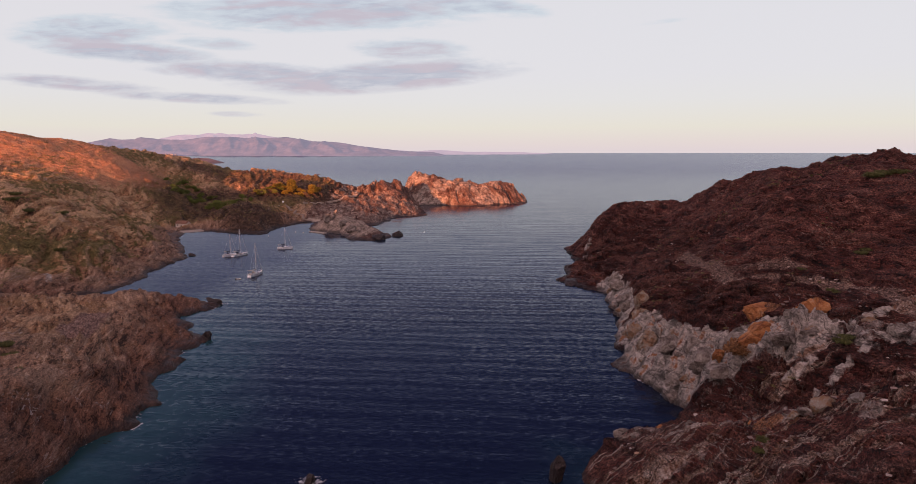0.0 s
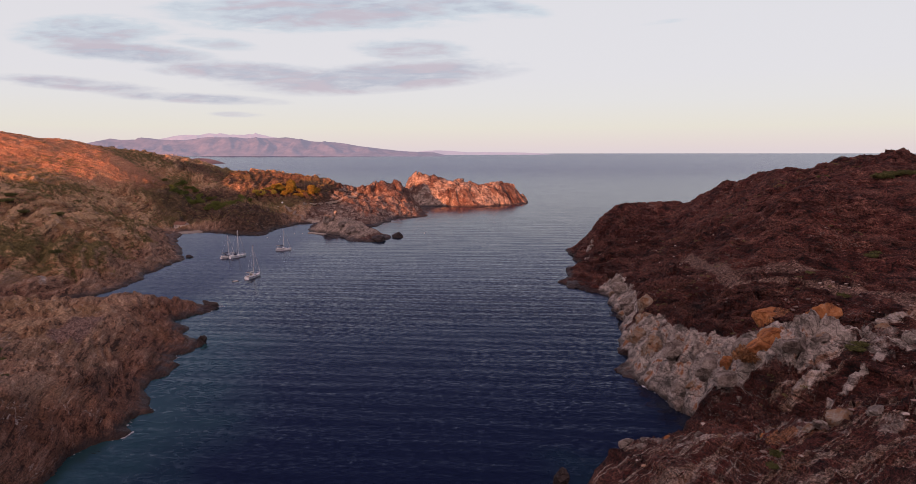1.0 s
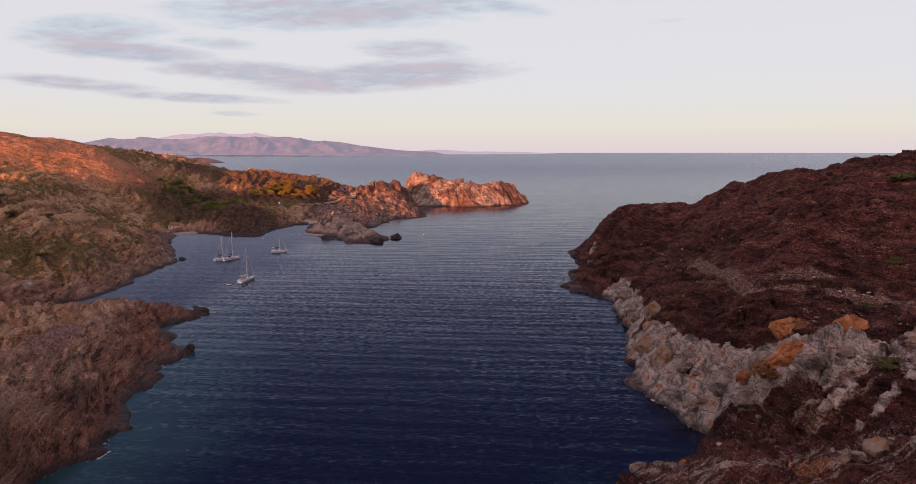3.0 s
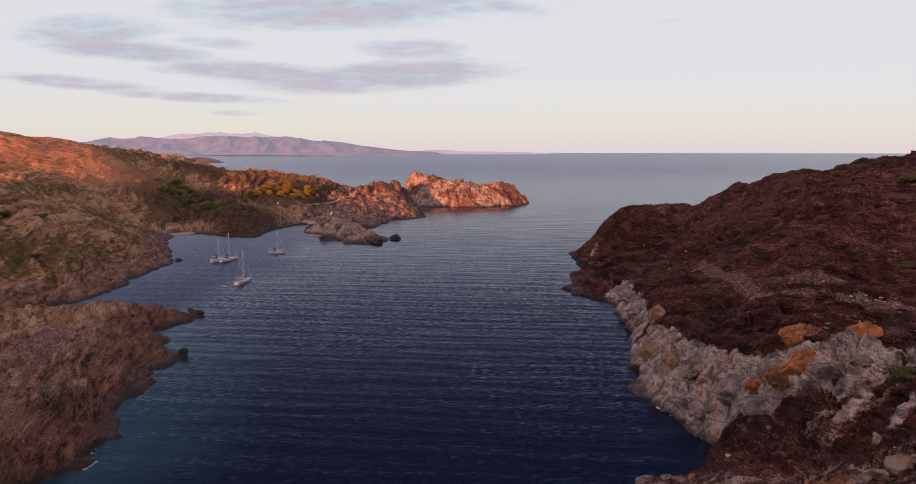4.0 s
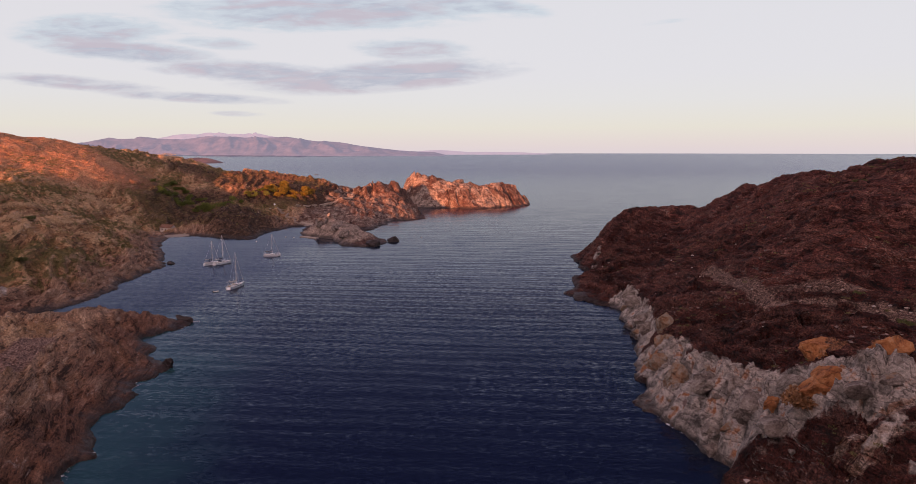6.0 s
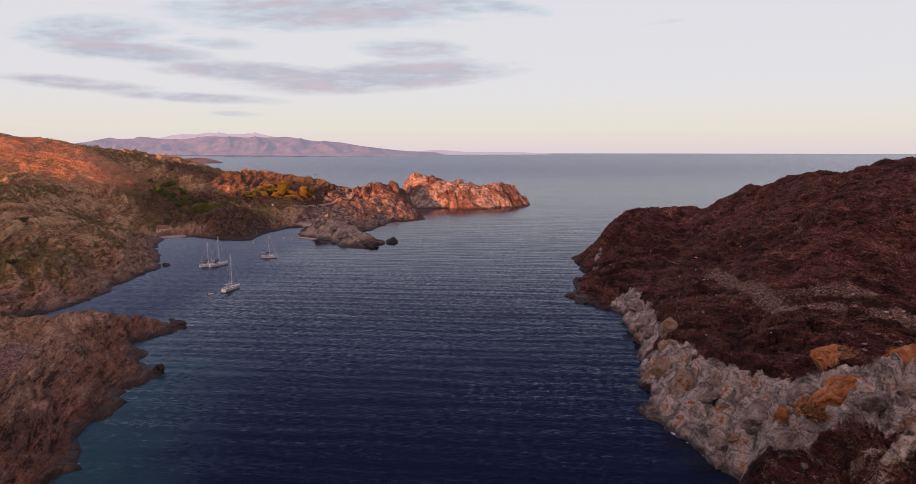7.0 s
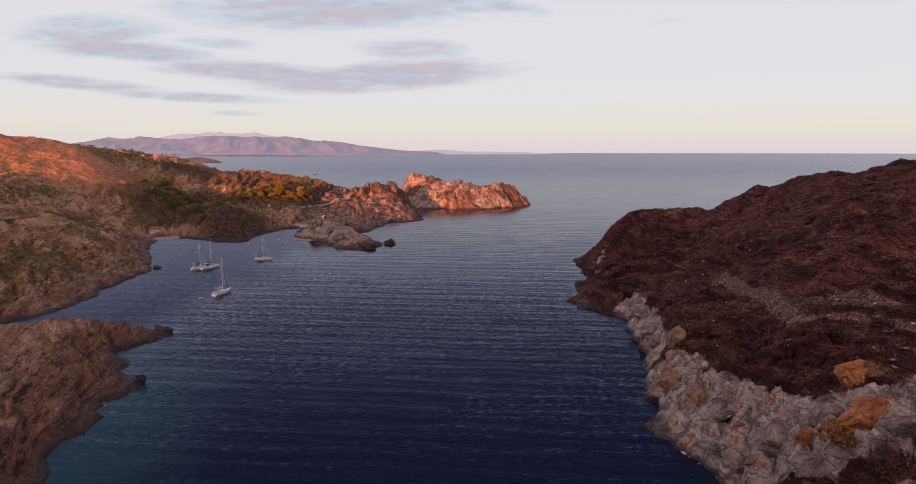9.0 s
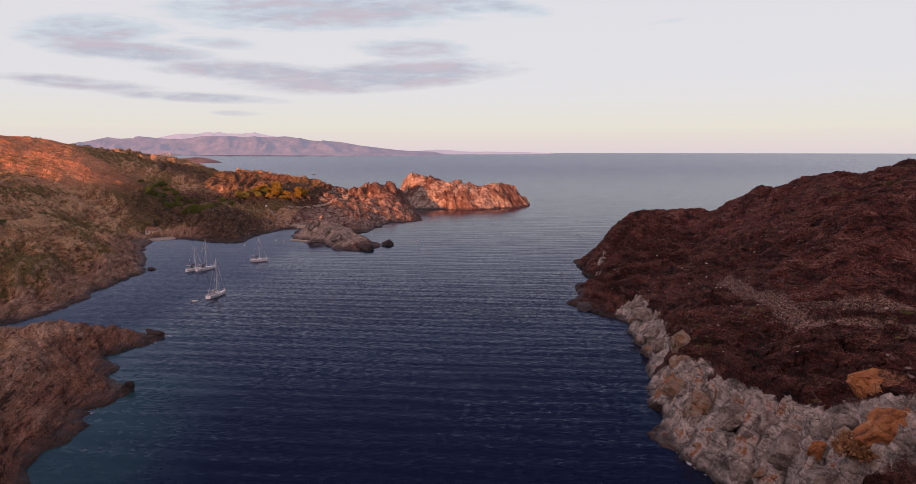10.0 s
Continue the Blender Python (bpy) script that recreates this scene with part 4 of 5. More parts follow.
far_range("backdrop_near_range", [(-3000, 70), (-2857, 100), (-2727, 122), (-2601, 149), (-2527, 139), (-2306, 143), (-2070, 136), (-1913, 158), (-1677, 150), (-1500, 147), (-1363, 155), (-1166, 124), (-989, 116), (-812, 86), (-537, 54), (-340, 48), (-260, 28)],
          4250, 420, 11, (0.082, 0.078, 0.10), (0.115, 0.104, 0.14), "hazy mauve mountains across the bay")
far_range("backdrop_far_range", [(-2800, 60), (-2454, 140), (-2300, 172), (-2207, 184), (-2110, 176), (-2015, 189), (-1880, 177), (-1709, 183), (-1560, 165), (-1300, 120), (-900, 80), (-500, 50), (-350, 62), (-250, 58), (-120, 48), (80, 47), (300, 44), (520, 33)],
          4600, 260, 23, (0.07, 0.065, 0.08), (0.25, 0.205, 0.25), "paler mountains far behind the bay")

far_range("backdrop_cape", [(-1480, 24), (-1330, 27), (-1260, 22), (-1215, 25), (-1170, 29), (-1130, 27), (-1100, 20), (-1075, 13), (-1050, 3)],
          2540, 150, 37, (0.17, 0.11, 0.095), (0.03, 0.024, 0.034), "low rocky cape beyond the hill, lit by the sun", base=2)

M_WHITE = plain("pale_render", (0.30, 0.30, 0.32), 0.9)


def village():
    bm = bmesh.new()
    rng = random.Random(5)
    for k in range(34):
        x = -2030 + rng.gauss(0, 30)
        box(bm, x, 4030 + rng.uniform(-20, 20), 24 + rng.uniform(0, 9) + max(0, 6 - abs(x + 2030) / 10), rng.uniform(4, 9), 8, rng.uniform(3, 5))
    me = bpy.data.meshes.new("far_village")
    bm.to_mesh(me)
    bm.free()
    me.materials.append(M_WHITE)
    tagged(new("far_village", me), "tiny white houses of a village across the bay", "village", kind="stuff")


village()


# ---- rocks ----
def stone_material(name, colours, bump=0.25, wet=False):
    m, n, b = material(name)
    co = n.add("ShaderNodeNewGeometry").outputs["Position"]
    rnd = n.add("ShaderNodeObjectInfo").outputs["Random"]
    co = n.add("ShaderNodeVectorMath", operation="ADD", ins={0: co, 1: n.add("ShaderNodeCombineXYZ", ins={0: n.math("MULTIPLY", rnd, 57.0), 1: 0.0, 2: 0.0}).outputs[0]}).outputs[0]
    a, g = n.noise(co, 0.45, 6, 0.65, 0.6), n.noise(co, 3.2, 6, 0.7)
    f = n.math("ADD", n.math("MULTIPLY", a, 0.6), n.math("MULTIPLY", g, 0.4))
    step = 0.34 / max(1, len(colours) - 1)
    col = n.ramp(f, [(0.34 + step * i, c) for i, c in enumerate(colours)])
    crack = n.add("ShaderNodeTexVoronoi", feature="DISTANCE_TO_EDGE", ins={"Vector": n.mapping(n.add("ShaderNodeVectorMath", operation="ADD", ins={0: co, 1: n.add("ShaderNodeCombineXYZ", ins={0: n.math("MULTIPLY", a, 4.0), 1: 0.0, 2: n.math("MULTIPLY", a, -3.0)}).outputs[0]}).outputs[0], rot=(0.3, 0.5, 0.2), scale=(0.25, 0.6, 0.4)), "Scale": 0.5}).outputs["Distance"]
    col = n.mix(n.math("MULTIPLY", n.step(crack, 0.03, 0.004), 0.4), col, (0.03, 0.02, 0.018, 1))
    n.put(b.inputs["Base Color"], col)
    b.inputs["Roughness"].default_value = 0.5 if wet else 0.92
    b.inputs["Specular IOR Level"].default_value = 0.3
    h = n.math("ADD", n.math("ADD", a, n.math("MULTIPLY", g, 0.5)), n.math("MULTIPLY", n.step(crack, 0.0, 0.08), 0.3))
    n.put(b.inputs["Normal"], n.add("ShaderNodeBump", ins={"Strength": 1.0, "Distance": bump * 2, "Height": h}).outputs[0])
    return m


M_OCHRE = stone_material("ochre_lichen_rock", [(0.09, 0.04, 0.025), (0.33, 0.125, 0.048), (0.44, 0.20, 0.082), (0.48, 0.36, 0.28)])
M_PALE = stone_material("pale_quartz_rock", [(0.035, 0.026, 0.024), (0.15, 0.12, 0.108), (0.28, 0.245, 0.22), (0.46, 0.42, 0.39)])
M_MIXED = stone_material("pale_rock_with_lichen", [(0.15, 0.06, 0.03), (0.24, 0.14, 0.085), (0.26, 0.225, 0.19), (0.42, 0.385, 0.34)])
M_BLACK = stone_material("wet_black_rock", [(0.018, 0.014, 0.014), (0.04, 0.03, 0.03), (0.07, 0.05, 0.048)], wet=True)
M_GREYROCK = stone_material("grey_bedded_rock", [(0.06, 0.04, 0.04), (0.17, 0.12, 0.115), (0.30, 0.23, 0.21)])


def boulder(x, y, half, turn, mat, label, seed, sink=0.35, z=None, name="boulder", planes=16, tilt=0.0):
    """A weathered block: a ball cut by planes, dented and cracked."""
    rng = random.Random(seed)
    bm = bmesh.new()
    bmesh.ops.create_icosphere(bm, subdivisions=4, radius=1.0)
    cuts = []
    for _ in range(planes):
        v = Vector((rng.gauss(0, 1), rng.gauss(0, 1), rng.gauss(0, 0.8))).normalized()
        cuts.append((v, rng.uniform(0.5, 0.8)))
    for v in bm.verts:
        p = v.co.copy()
        for c, dist in cuts:
            over = p.dot(c) - dist
            if over > 0:
                p -= c * over * 0.98
        q = p * 1.7 + Vector((seed * 3.1, 0, 0))
        p += p.normalized() * (0.10 * noise.noise(q) + 0.07 * noise.noise(q * 2.3) - 0.28 * max(0, 0.16 - abs(noise.noise(q * 1.1 + Vector((9, 0, 0))))) - 0.3 * max(0, 0.12 - abs(noise.noise(q * 2.6 + Vector((3, 5, 0))))) + 0.05 * noise.noise(q * 6) + 0.03 * noise.noise(q * 12))
        v.co = Vector((p.x * half[0], p.y * half[1], p.z * half[2]))
    me = bpy.data.meshes.new(name)
    bm.to_mesh(me)
    bm.free()
    me.materials.append(mat)
    ob = new(name, me)
    gz = ground_at(x, y) if z is None else z
    ob.matrix_basis = Matrix.Translation((x, y, gz + half[2] * (1 - 2 * sink))) @ Matrix.Rotation(radians(turn), 4, "Z") @ Matrix.Rotation(radians(tilt), 4, "Y")
    return tagged(ob, label, "boulder")


ORANGE = "large block of orange lichen-covered rock on the slope"
WHITE = "pale grey quartz block with dark cracks on the shore"
MIXED = "pale rock block stained with orange lichen"
for k, (bx, by, half, turn, mat, label) in enumerate([
        (59, 134.5, (5.4, 3.0, 3.2), 10, M_OCHRE, ORANGE), (64.5, 124.5, (3.8, 2.6, 3.2), -12, M_OCHRE, ORANGE), (53.4, 121.5, (4.6, 3.4, 3.4), 20, M_OCHRE, ORANGE),
        (51.5, 126, (3.0, 2.4, 2.0), 40, M_MIXED, MIXED), (55.5, 123, (4.2, 2.8, 2.0), -20, M_MIXED, MIXED), (48.5, 128.5, (1.8, 1.5, 1.7), 5, M_OCHRE, ORANGE),
        (45, 95.5, (2.6, 1.8, 1.6), 15, M_OCHRE, ORANGE), (46.2, 84.5, (2.7, 1.6, 1.5), -8, M_MIXED, MIXED), (49, 82, (1.8, 1.4, 1.3), 30, M_PALE, WHITE),
        (47.6, 188, (3.2, 2.8, 4.2), 0, M_MIXED, "tall pale rock stack streaked with orange lichen"), (45.2, 182, (2.8, 2.6, 2.8), 40, M_MIXED, MIXED), (41.8, 172, (3.6, 3.2, 3.6), 25, M_MIXED, MIXED), (42.2, 159, (3.8, 3.4, 3.2), -15, M_MIXED, MIXED),
        (44.5, 148, (4.0, 3.6, 3.0), 30, M_PALE, WHITE), (43.0, 140, (2.8, 2.6, 2.4), 60, M_PALE, WHITE), (42.0, 136, (1.8, 1.6, 1.6), 10, M_PALE, WHITE),
        (49, 143, (4.4, 3.2, 3.0), -35, M_PALE, WHITE), (48.5, 135, (4.6, 3.4, 3.2), 15, M_PALE, WHITE), (53, 131, (3.4, 2.8, 2.4), 45, M_PALE, WHITE),
        (47, 122, (3.6, 2.6, 2.6), -10, M_PALE, WHITE), (56, 117, (3.0, 2.2, 1.8), 20, M_PALE, WHITE), (61, 118, (2.4, 1.8, 1.5), -30, M_PALE, WHITE),
        (46.5, 201, (2.6, 2.4, 2.6), 12, M_PALE, WHITE), (47.5, 214, (3.0, 3.0, 2.6), 50, M_PALE, WHITE), (49.5, 232, (3.4, 3.8, 3.0), 0, M_PALE, WHITE), (51.5, 246, (3.2, 3.4, 2.4), 25, M_PALE, WHITE),
        (25, 109, (1.8, 1.3, 1.1), 10, M_PALE, WHITE), (30.5, 104.5, (1.0, 0.8, 0.8), 40, M_OCHRE, ORANGE), (72, 117, (2.2, 1.5, 1.2), 0, M_MIXED, MIXED), (80, 112, (2.0, 1.5, 1.2), 30, M_MIXED, MIXED),
        (54, 318, (2.6, 1.2, 0.9), 30, M_PALE, WHITE)]):
    boulder(bx, by, half, turn, mat, label, 40 + k, 0.47)["group"] = "shore boulders"



def outcrop():
    """The crowded pale blocks of the shore outcrop: a few shapes, turned and sized one by one."""
    rng = random.Random(21)
    shapes = [boulder(0, 0, (1, 0.8, 0.8), 0, mat, label, 300 + k, 0.3, 0.0) for k, (mat, label) in
              enumerate([(M_PALE, WHITE)] * 5 + [(M_MIXED, MIXED)] * 3 + [(M_OCHRE, ORANGE), (M_GREYROCK, "dark grey rock block on the shore")])]
    spots = []
    for line, width, strength, count in (([(41, 160), (44, 148), (46, 138), (49, 128), (53, 120), (58, 117)], 7.5, 0.8, 18), ([(41, 184), (44, 172), (41, 160)], 3.5, 0.8, 5), ([(49, 248), (48, 236), (46, 215), (43, 196)], 3.5, 0.9, 8),
                                         ([(58, 121), (68, 115), (80, 110)], 3.5, 0.6, 12), ([(25, 108), (32, 100), (40, 88), (47, 79)], 2.2, 0.42, 16)):
        for _ in range(count):
            k = rng.randrange(len(line) - 1)
            t = rng.random()
            spots.append((line[k][0] + (line[k + 1][0] - line[k][0]) * t + rng.gauss(0, width * 0.45), line[k][1] + (line[k + 1][1] - line[k][1]) * t + rng.gauss(0, width * 0.35), strength))
    first = set()
    for x, y, strength in spots:
        z = ground_at(x, y)
        if z < 0.6:
            continue
        shape = shapes[rng.choice((0, 1, 2, 3, 4, 0, 1, 2, 3, 4, 5, 6, 7, 5, 6, 8, 9))]
        size = strength * (0.9 + 2.2 * rng.random() ** 1.5)
        m = Matrix.Translation((x, y, z + size * rng.uniform(-0.25, 0.05))) @ Matrix.Rotation(rng.uniform(0, 6.28), 4, "Z") @ Matrix.Rotation(rng.uniform(-0.5, 0.5), 4, "X")
        ob = shape if shape not in first else copy_thing(shape, m)
        first.add(shape)
        ob.matrix_basis = m @ Matrix.Diagonal((size * rng.uniform(0.8, 1.35), size * rng.uniform(0.7, 1.1), size * rng.uniform(0.6, 0.95), 1))
        ob["group"] = "shore boulders"


outcrop()

BLACK = "jagged wet black rock standing in the sea"
for k, (bx, by, half, turn, sink) in enumerate([(-56, 409, (5.2, 3.6, 3.4), 20, 0.35), (12.5, 101.5, (1.7, 1.5, 3.4), 10, 0.3), (-29, 99.3, (1.5, 1.2, 1.2), 30, 0.4), (37.5, 262, (5.0, 7.0, 2.2), 10, 0.4),
                                               (-98, 222, (3.4, 2.2, 2.6), 0, 0.4), (-82, 179, (2.2, 1.8, 2.2), 30, 0.4), (41, 299, (3.0, 2.2, 1.3), 20, 0.4),
                                               # the one at (-386, 1476) stands in for a tiny distant boat
                                               (-386, 1476, (6, 2.5, 2), 0, 0.4), (-66, 392, (6, 4.5, 3.2), -30, 0.35), (-51, 545, (3, 3, 1.6), 0, 0.4), (-155, 327, (2.6, 2, 1.3), 0, 0.4), (-395, 1060, (30, 12, 9), 10, 0.35)]):
    boulder(bx, by, half, turn, M_BLACK, BLACK, 90 + k, sink, 0.0, name="sea_rock")["group"] = "rocks in the water"
boulder(-103.5, 441, (1.6, 1.5, 1.6), 0, M_PALE, "rounded pale boulder balanced on a rocky knoll", 7, 0.2)["group"] = "shore boulders"
for bx, by, half, turn in ((-95, 425, (6, 4.5, 3.4), -35), (-86, 408, (6.5, 4.2, 3.0), -40), (-107, 433, (5, 4.5, 4), 10)):
    boulder(bx, by, half, turn, M_PALE, "pale grey bedded rock knoll beside the water", int(bx * -3), 0.45, name="rock_knoll", planes=16)


# ---- small stones strewn over the slopes ----
def rubble():
    rng = np.random.default_rng(3)
    n = 5200
    x, y = rng.uniform(18, 105, n), 60 + rng.uniform(0, 1, n) ** 1.3 * 240
    h, d, marks = land(x, y)
    want = (d > 3) & (h < 27) & (rng.uniform(0, 1, n) < 0.7 * (0.2 + 0.5 * marks["worn"] + 0.5 * marks["pale"] + 0.25 * (gnoise(x / 14, y / 14, 5) > 0.1)))
    x, y, h = x[want], y[want], h[want]
    base = np.array([(1, 0, 0), (-0.9, 0.1, 0), (0.1, 1, 0.1), (0, -1, -0.1), (0.1, 0, 0.8), (0, 0.1, -0.7), (0.6, 0.6, 0.4), (-0.6, 0.5, 0.45), (-0.5, -0.6, 0.4), (0.6, -0.6, 0.45)])
    tri = np.array([(4, 6, 7), (4, 7, 8), (4, 8, 9), (4, 9, 6), (6, 0, 2), (6, 2, 7), (7, 2, 1), (7, 1, 8), (8, 1, 3), (8, 3, 9), (9, 3, 0), (9, 0, 6), (5, 2, 0), (5, 1, 2), (5, 3, 1), (5, 0, 3)])
    k = len(x)
    a, size = rng.uniform(0, 6.283, k), 0.08 + 0.42 * rng.uniform(0, 1, k) ** 4
    v = base[None] * (1 + 0.25 * rng.normal(size=(k, 10, 1))) * size[:, None, None] * np.array([1.3, 0.9, 0.8])
    vx = v[..., 0] * np.cos(a)[:, None] - v[..., 1] * np.sin(a)[:, None] + x[:, None]
    vy = v[..., 0] * np.sin(a)[:, None] + v[..., 1] * np.cos(a)[:, None] + y[:, None]
    vz = v[..., 2] + h[:, None] + size[:, None] * 0.25
    tris = (tri[None] + 10 * np.arange(k)[:, None, None]).reshape(-1, 3)
    m, nn, b = material("loose_stone")
    r = nn.add("ShaderNodeNewGeometry").outputs["Random Per Island"]
    nn.put(b.inputs["Base Color"], nn.ramp(r, [(0.0, (0.12, 0.08, 0.075)), (0.5, (0.28, 0.20, 0.18)), (0.85, (0.50, 0.42, 0.38)), (1.0, (0.40, 0.22, 0.12))]))
    b.inputs["Roughness"].default_value = 0.9
    me = sheet_mesh("loose_stones", np.stack([vx, vy, vz], -1).reshape(-1, 3), tris, {}, m, False)
    tagged(new("loose_stones", me), "loose grey and pale stones on the slope", "stones", kind="stuff")


rubble()


# ---- plants ----
def leaf_material(name, stops):
    m, n, b = material(name)
    r = n.add("ShaderNodeNewGeometry").outputs["Random Per Island"]
    pos = n.add("ShaderNodeNewGeometry").outputs["Position"]
    f = n.math("ADD", n.math("MULTIPLY", r, 0.45), n.math("MULTIPLY", n.noise(pos, 0.12, 4), 0.65))
    n.put(b.inputs["Base Color"], n.ramp(f, [(0.25 + 0.5 * i / (len(stops) - 1), c) for i, c in enumerate(stops)]))
    b.inputs["Roughness"].default_value = 0.7
    b.inputs["Specular IOR Level"].default_value = 0.2
    return m


M_SCRUB = leaf_material("dry_scrub_leaf", [(0.055, 0.053, 0.02), (0.11, 0.102, 0.038), (0.175, 0.15, 0.062), (0.24, 0.185, 0.085)])
M_GREENLEAF = leaf_material("green_leaf", [(0.045, 0.06, 0.015), (0.10, 0.125, 0.028), (0.17, 0.19, 0.045)])
M_YELLOWLEAF = leaf_material("yellow_green_leaf", [(0.06, 0.055, 0.012), (0.15, 0.12, 0.02), (0.27, 0.20, 0.032)])
M_OLIVE = leaf_material("olive_leaf", [(0.05, 0.055, 0.02), (0.09, 0.095, 0.032), (0.14, 0.135, 0.048)])
M_BARK = plain("grey_bark", (0.13, 0.09, 0.07), 0.9, bump=0.03)


def leaf_tris(centre, radius, count, leaf, rng):
    """Leaf clumps on and inside an uneven dome, as triangles."""
    k = len(centre)
    dirs = rng.normal(size=(k, count, 3))
    dirs[..., 2] = np.abs(dirs[..., 2]) * 0.8 + 0.05
    dirs /= np.linalg.norm(dirs, axis=-1, keepdims=True)
    lump = 0.7 + 0.45 * rng.uniform(0, 1, (k, count, 1))
    p = centre[:, None] + dirs * lump * radius[:, None]
    t = rng.normal(size=(k, count, 3, 3)) * leaf
    v = p[:, :, None] + t
    return v.reshape(-1, 3), np.arange(k * count * 3).reshape(-1, 3)


def scrub():
    rng = np.random.default_rng(8)
    n = 52000
    x, y = rng.uniform(-460, -125, n), rng.uniform(215, 700, n)
    far = rng.uniform(0, 1, n)
    h, d, marks = land(x, y)
    patch = fbm(x / 13, y / 13, 4, 77, 0.6) + 1.1 * (marks["green"] - 0.4)
    want = (d > 5) & (h > 4) & (far < np.clip(0.25 + 1.0 * patch, 0.04, 1) * (1 - 0.75 * marks["sunny"]) * (1 - 0.6 * marks["thicket"]) * smooth(d, 6, 20)) & ((x < -142) | (y < 330))
    c = np.stack([x, y, h], -1)[want]
    r = rng.uniform(0.3, 0.95, len(c)) * (1 + 0.5 * np.clip(patch[want], 0, 1))
    v, f = leaf_tris(c, np.stack([r, r, r * 0.65], -1), 26, 0.20, rng)
    tagged(new("hillside_scrub", sheet_mesh("hillside_scrub", v, f, {}, M_SCRUB, False)), "low dry scrub covering the hillside", "scrub", kind="stuff")
    n = 2600
    x, y = rng.uniform(40, 160, n), rng.uniform(90, 290, n)
    h, d, marks = land(x, y)
    want = (d > 10) & (marks["pale"] < 0.2) & (gnoise(x / 22, y / 22, 13) + 0.5 * gnoise(x / 6, y / 6, 17) > 0.42)
    c = np.stack([x, y, h], -1)[want]
    r = rng.uniform(0.25, 0.7, len(c))
    v, f = leaf_tris(c, np.stack([r, r, r * 0.45], -1), 40, 0.11, rng)
    tagged(new("headland_scrub", sheet_mesh("headland_scrub", v, f, {}, M_SCRUB, False)), "sparse olive cushion plants on red rock", "scrub", kind="stuff")


scrub()


def bush(seed, width, height, mat, name="bush"):
    """A coastal shrub: short forked stems under an uneven crown of leaf clumps."""
    rng = np.random.default_rng(seed)
    ob = new(name)
    bm = bmesh.new()
    for k in range(4):
        a = k * 1.57 + rng.uniform(-0.4, 0.4)
        mid = (0.25 * width * math.cos(a), 0.25 * width * math.sin(a), height * 0.4)
        rod(bm, (0.05 * math.cos(a), 0.05 * math.sin(a), -0.2), mid, 0.05 * height, 0.03 * height, 6)
        rod(bm, mid, (0.4 * width * math.cos(a + 0.3), 0.4 * width * math.sin(a + 0.3), height * 0.7), 0.03 * height, 0.012 * height, 5)
    part("trunk", bm, M_BARK, ob)
    k = 9
    centre = np.stack([rng.uniform(-0.32, 0.32, k) * width, rng.uniform(-0.32, 0.32, k) * width, rng.uniform(0.1, 0.55, k) * height], -1)
    r = rng.uniform(0.2, 0.32, k) * width
    v, f = leaf_tris(centre, np.stack([r, r, np.minimum(r, 0.45 * height)], -1), 130, 0.045 * width, rng)
    crown = new("crown", sheet_mesh("crown", v, f, {}, mat, False))
    crown.parent = ob
    return ob


def plant(proto, spots, seed):
    rng = random.Random(seed)
    first = True
    for x, y, s in spots:
        m = Matrix.Translation((x, y, ground_at(x, y) - 0.1)) @ Matrix.Rotation(rng.uniform(0, 6.28), 4, "Z")
        ob = proto if first else copy_thing(proto, m)
        ob.matrix_basis = m @ Matrix.Scale(s, 4)
        first = False


def spread(cx, cy, rx, ry, count, seed, lo=0.7, hi=1.3):
    rng = random.Random(seed)
    return [(cx + rng.uniform(-rx, rx), cy + rng.uniform(-ry, ry), rng.uniform(lo, hi)) for _ in range(count)]


plant(tagged(bush(1, 6.5, 4.0, M_YELLOWLEAF), "yellow-green shrub with a dense crown on the slope", "shrub", "sunlit shrubs"), spread(-167, 556, 18, 10, 22, 2), 3)
plant(tagged(bush(2, 5.0, 3.0, M_GREENLEAF), "dark green shrub growing in the valley", "shrub", "valley shrubs"), spread(-190, 556, 12, 12, 18, 4) + spread(-245, 530, 16, 22, 26, 6) + spread(-207, 504, 13, 12, 26, 16) + spread(-205, 535, 8, 10, 6, 8) + spread(-262, 560, 18, 20, 10, 12), 5)
plant(tagged(bush(3, 4.0, 1.1, M_OLIVE), "low green cushion bush on red rock", "shrub", "headland bushes"),
      [(116, 195, 1.5), (120, 197, 1.3), (124, 195, 1.2), (126, 201, 1.0), (79, 158, 0.6), (94, 160, 0.8), (97, 163, 0.7), (77.5, 140, 0.8), (63.7, 112, 0.7), (65, 113, 0.6), (37.5, 82, 0.5), (36, 80, 0.45), (110, 215, 0.9),
       (-100, 125, 1.0), (-102, 127, 0.9), (-92, 118, 0.5), (-150, 200, 0.9), (-145, 196, 0.8), (-180, 260, 1.2), (-205, 300, 1.3), (-215, 290, 1.4), (-230, 300, 1.5), (-235, 310, 1.3)], 9)


M_RUST = leaf_material("dead_brown_twigs", [(0.06, 0.028, 0.014), (0.16, 0.075, 0.034), (0.27, 0.14, 0.065)])
plant(tagged(bush(4, 4.6, 3.2, M_RUST, "dry_shrub"), "round dead brown shrub among pale rocks", "shrub"), [(49.2, 121.2, 1.0)], 11)


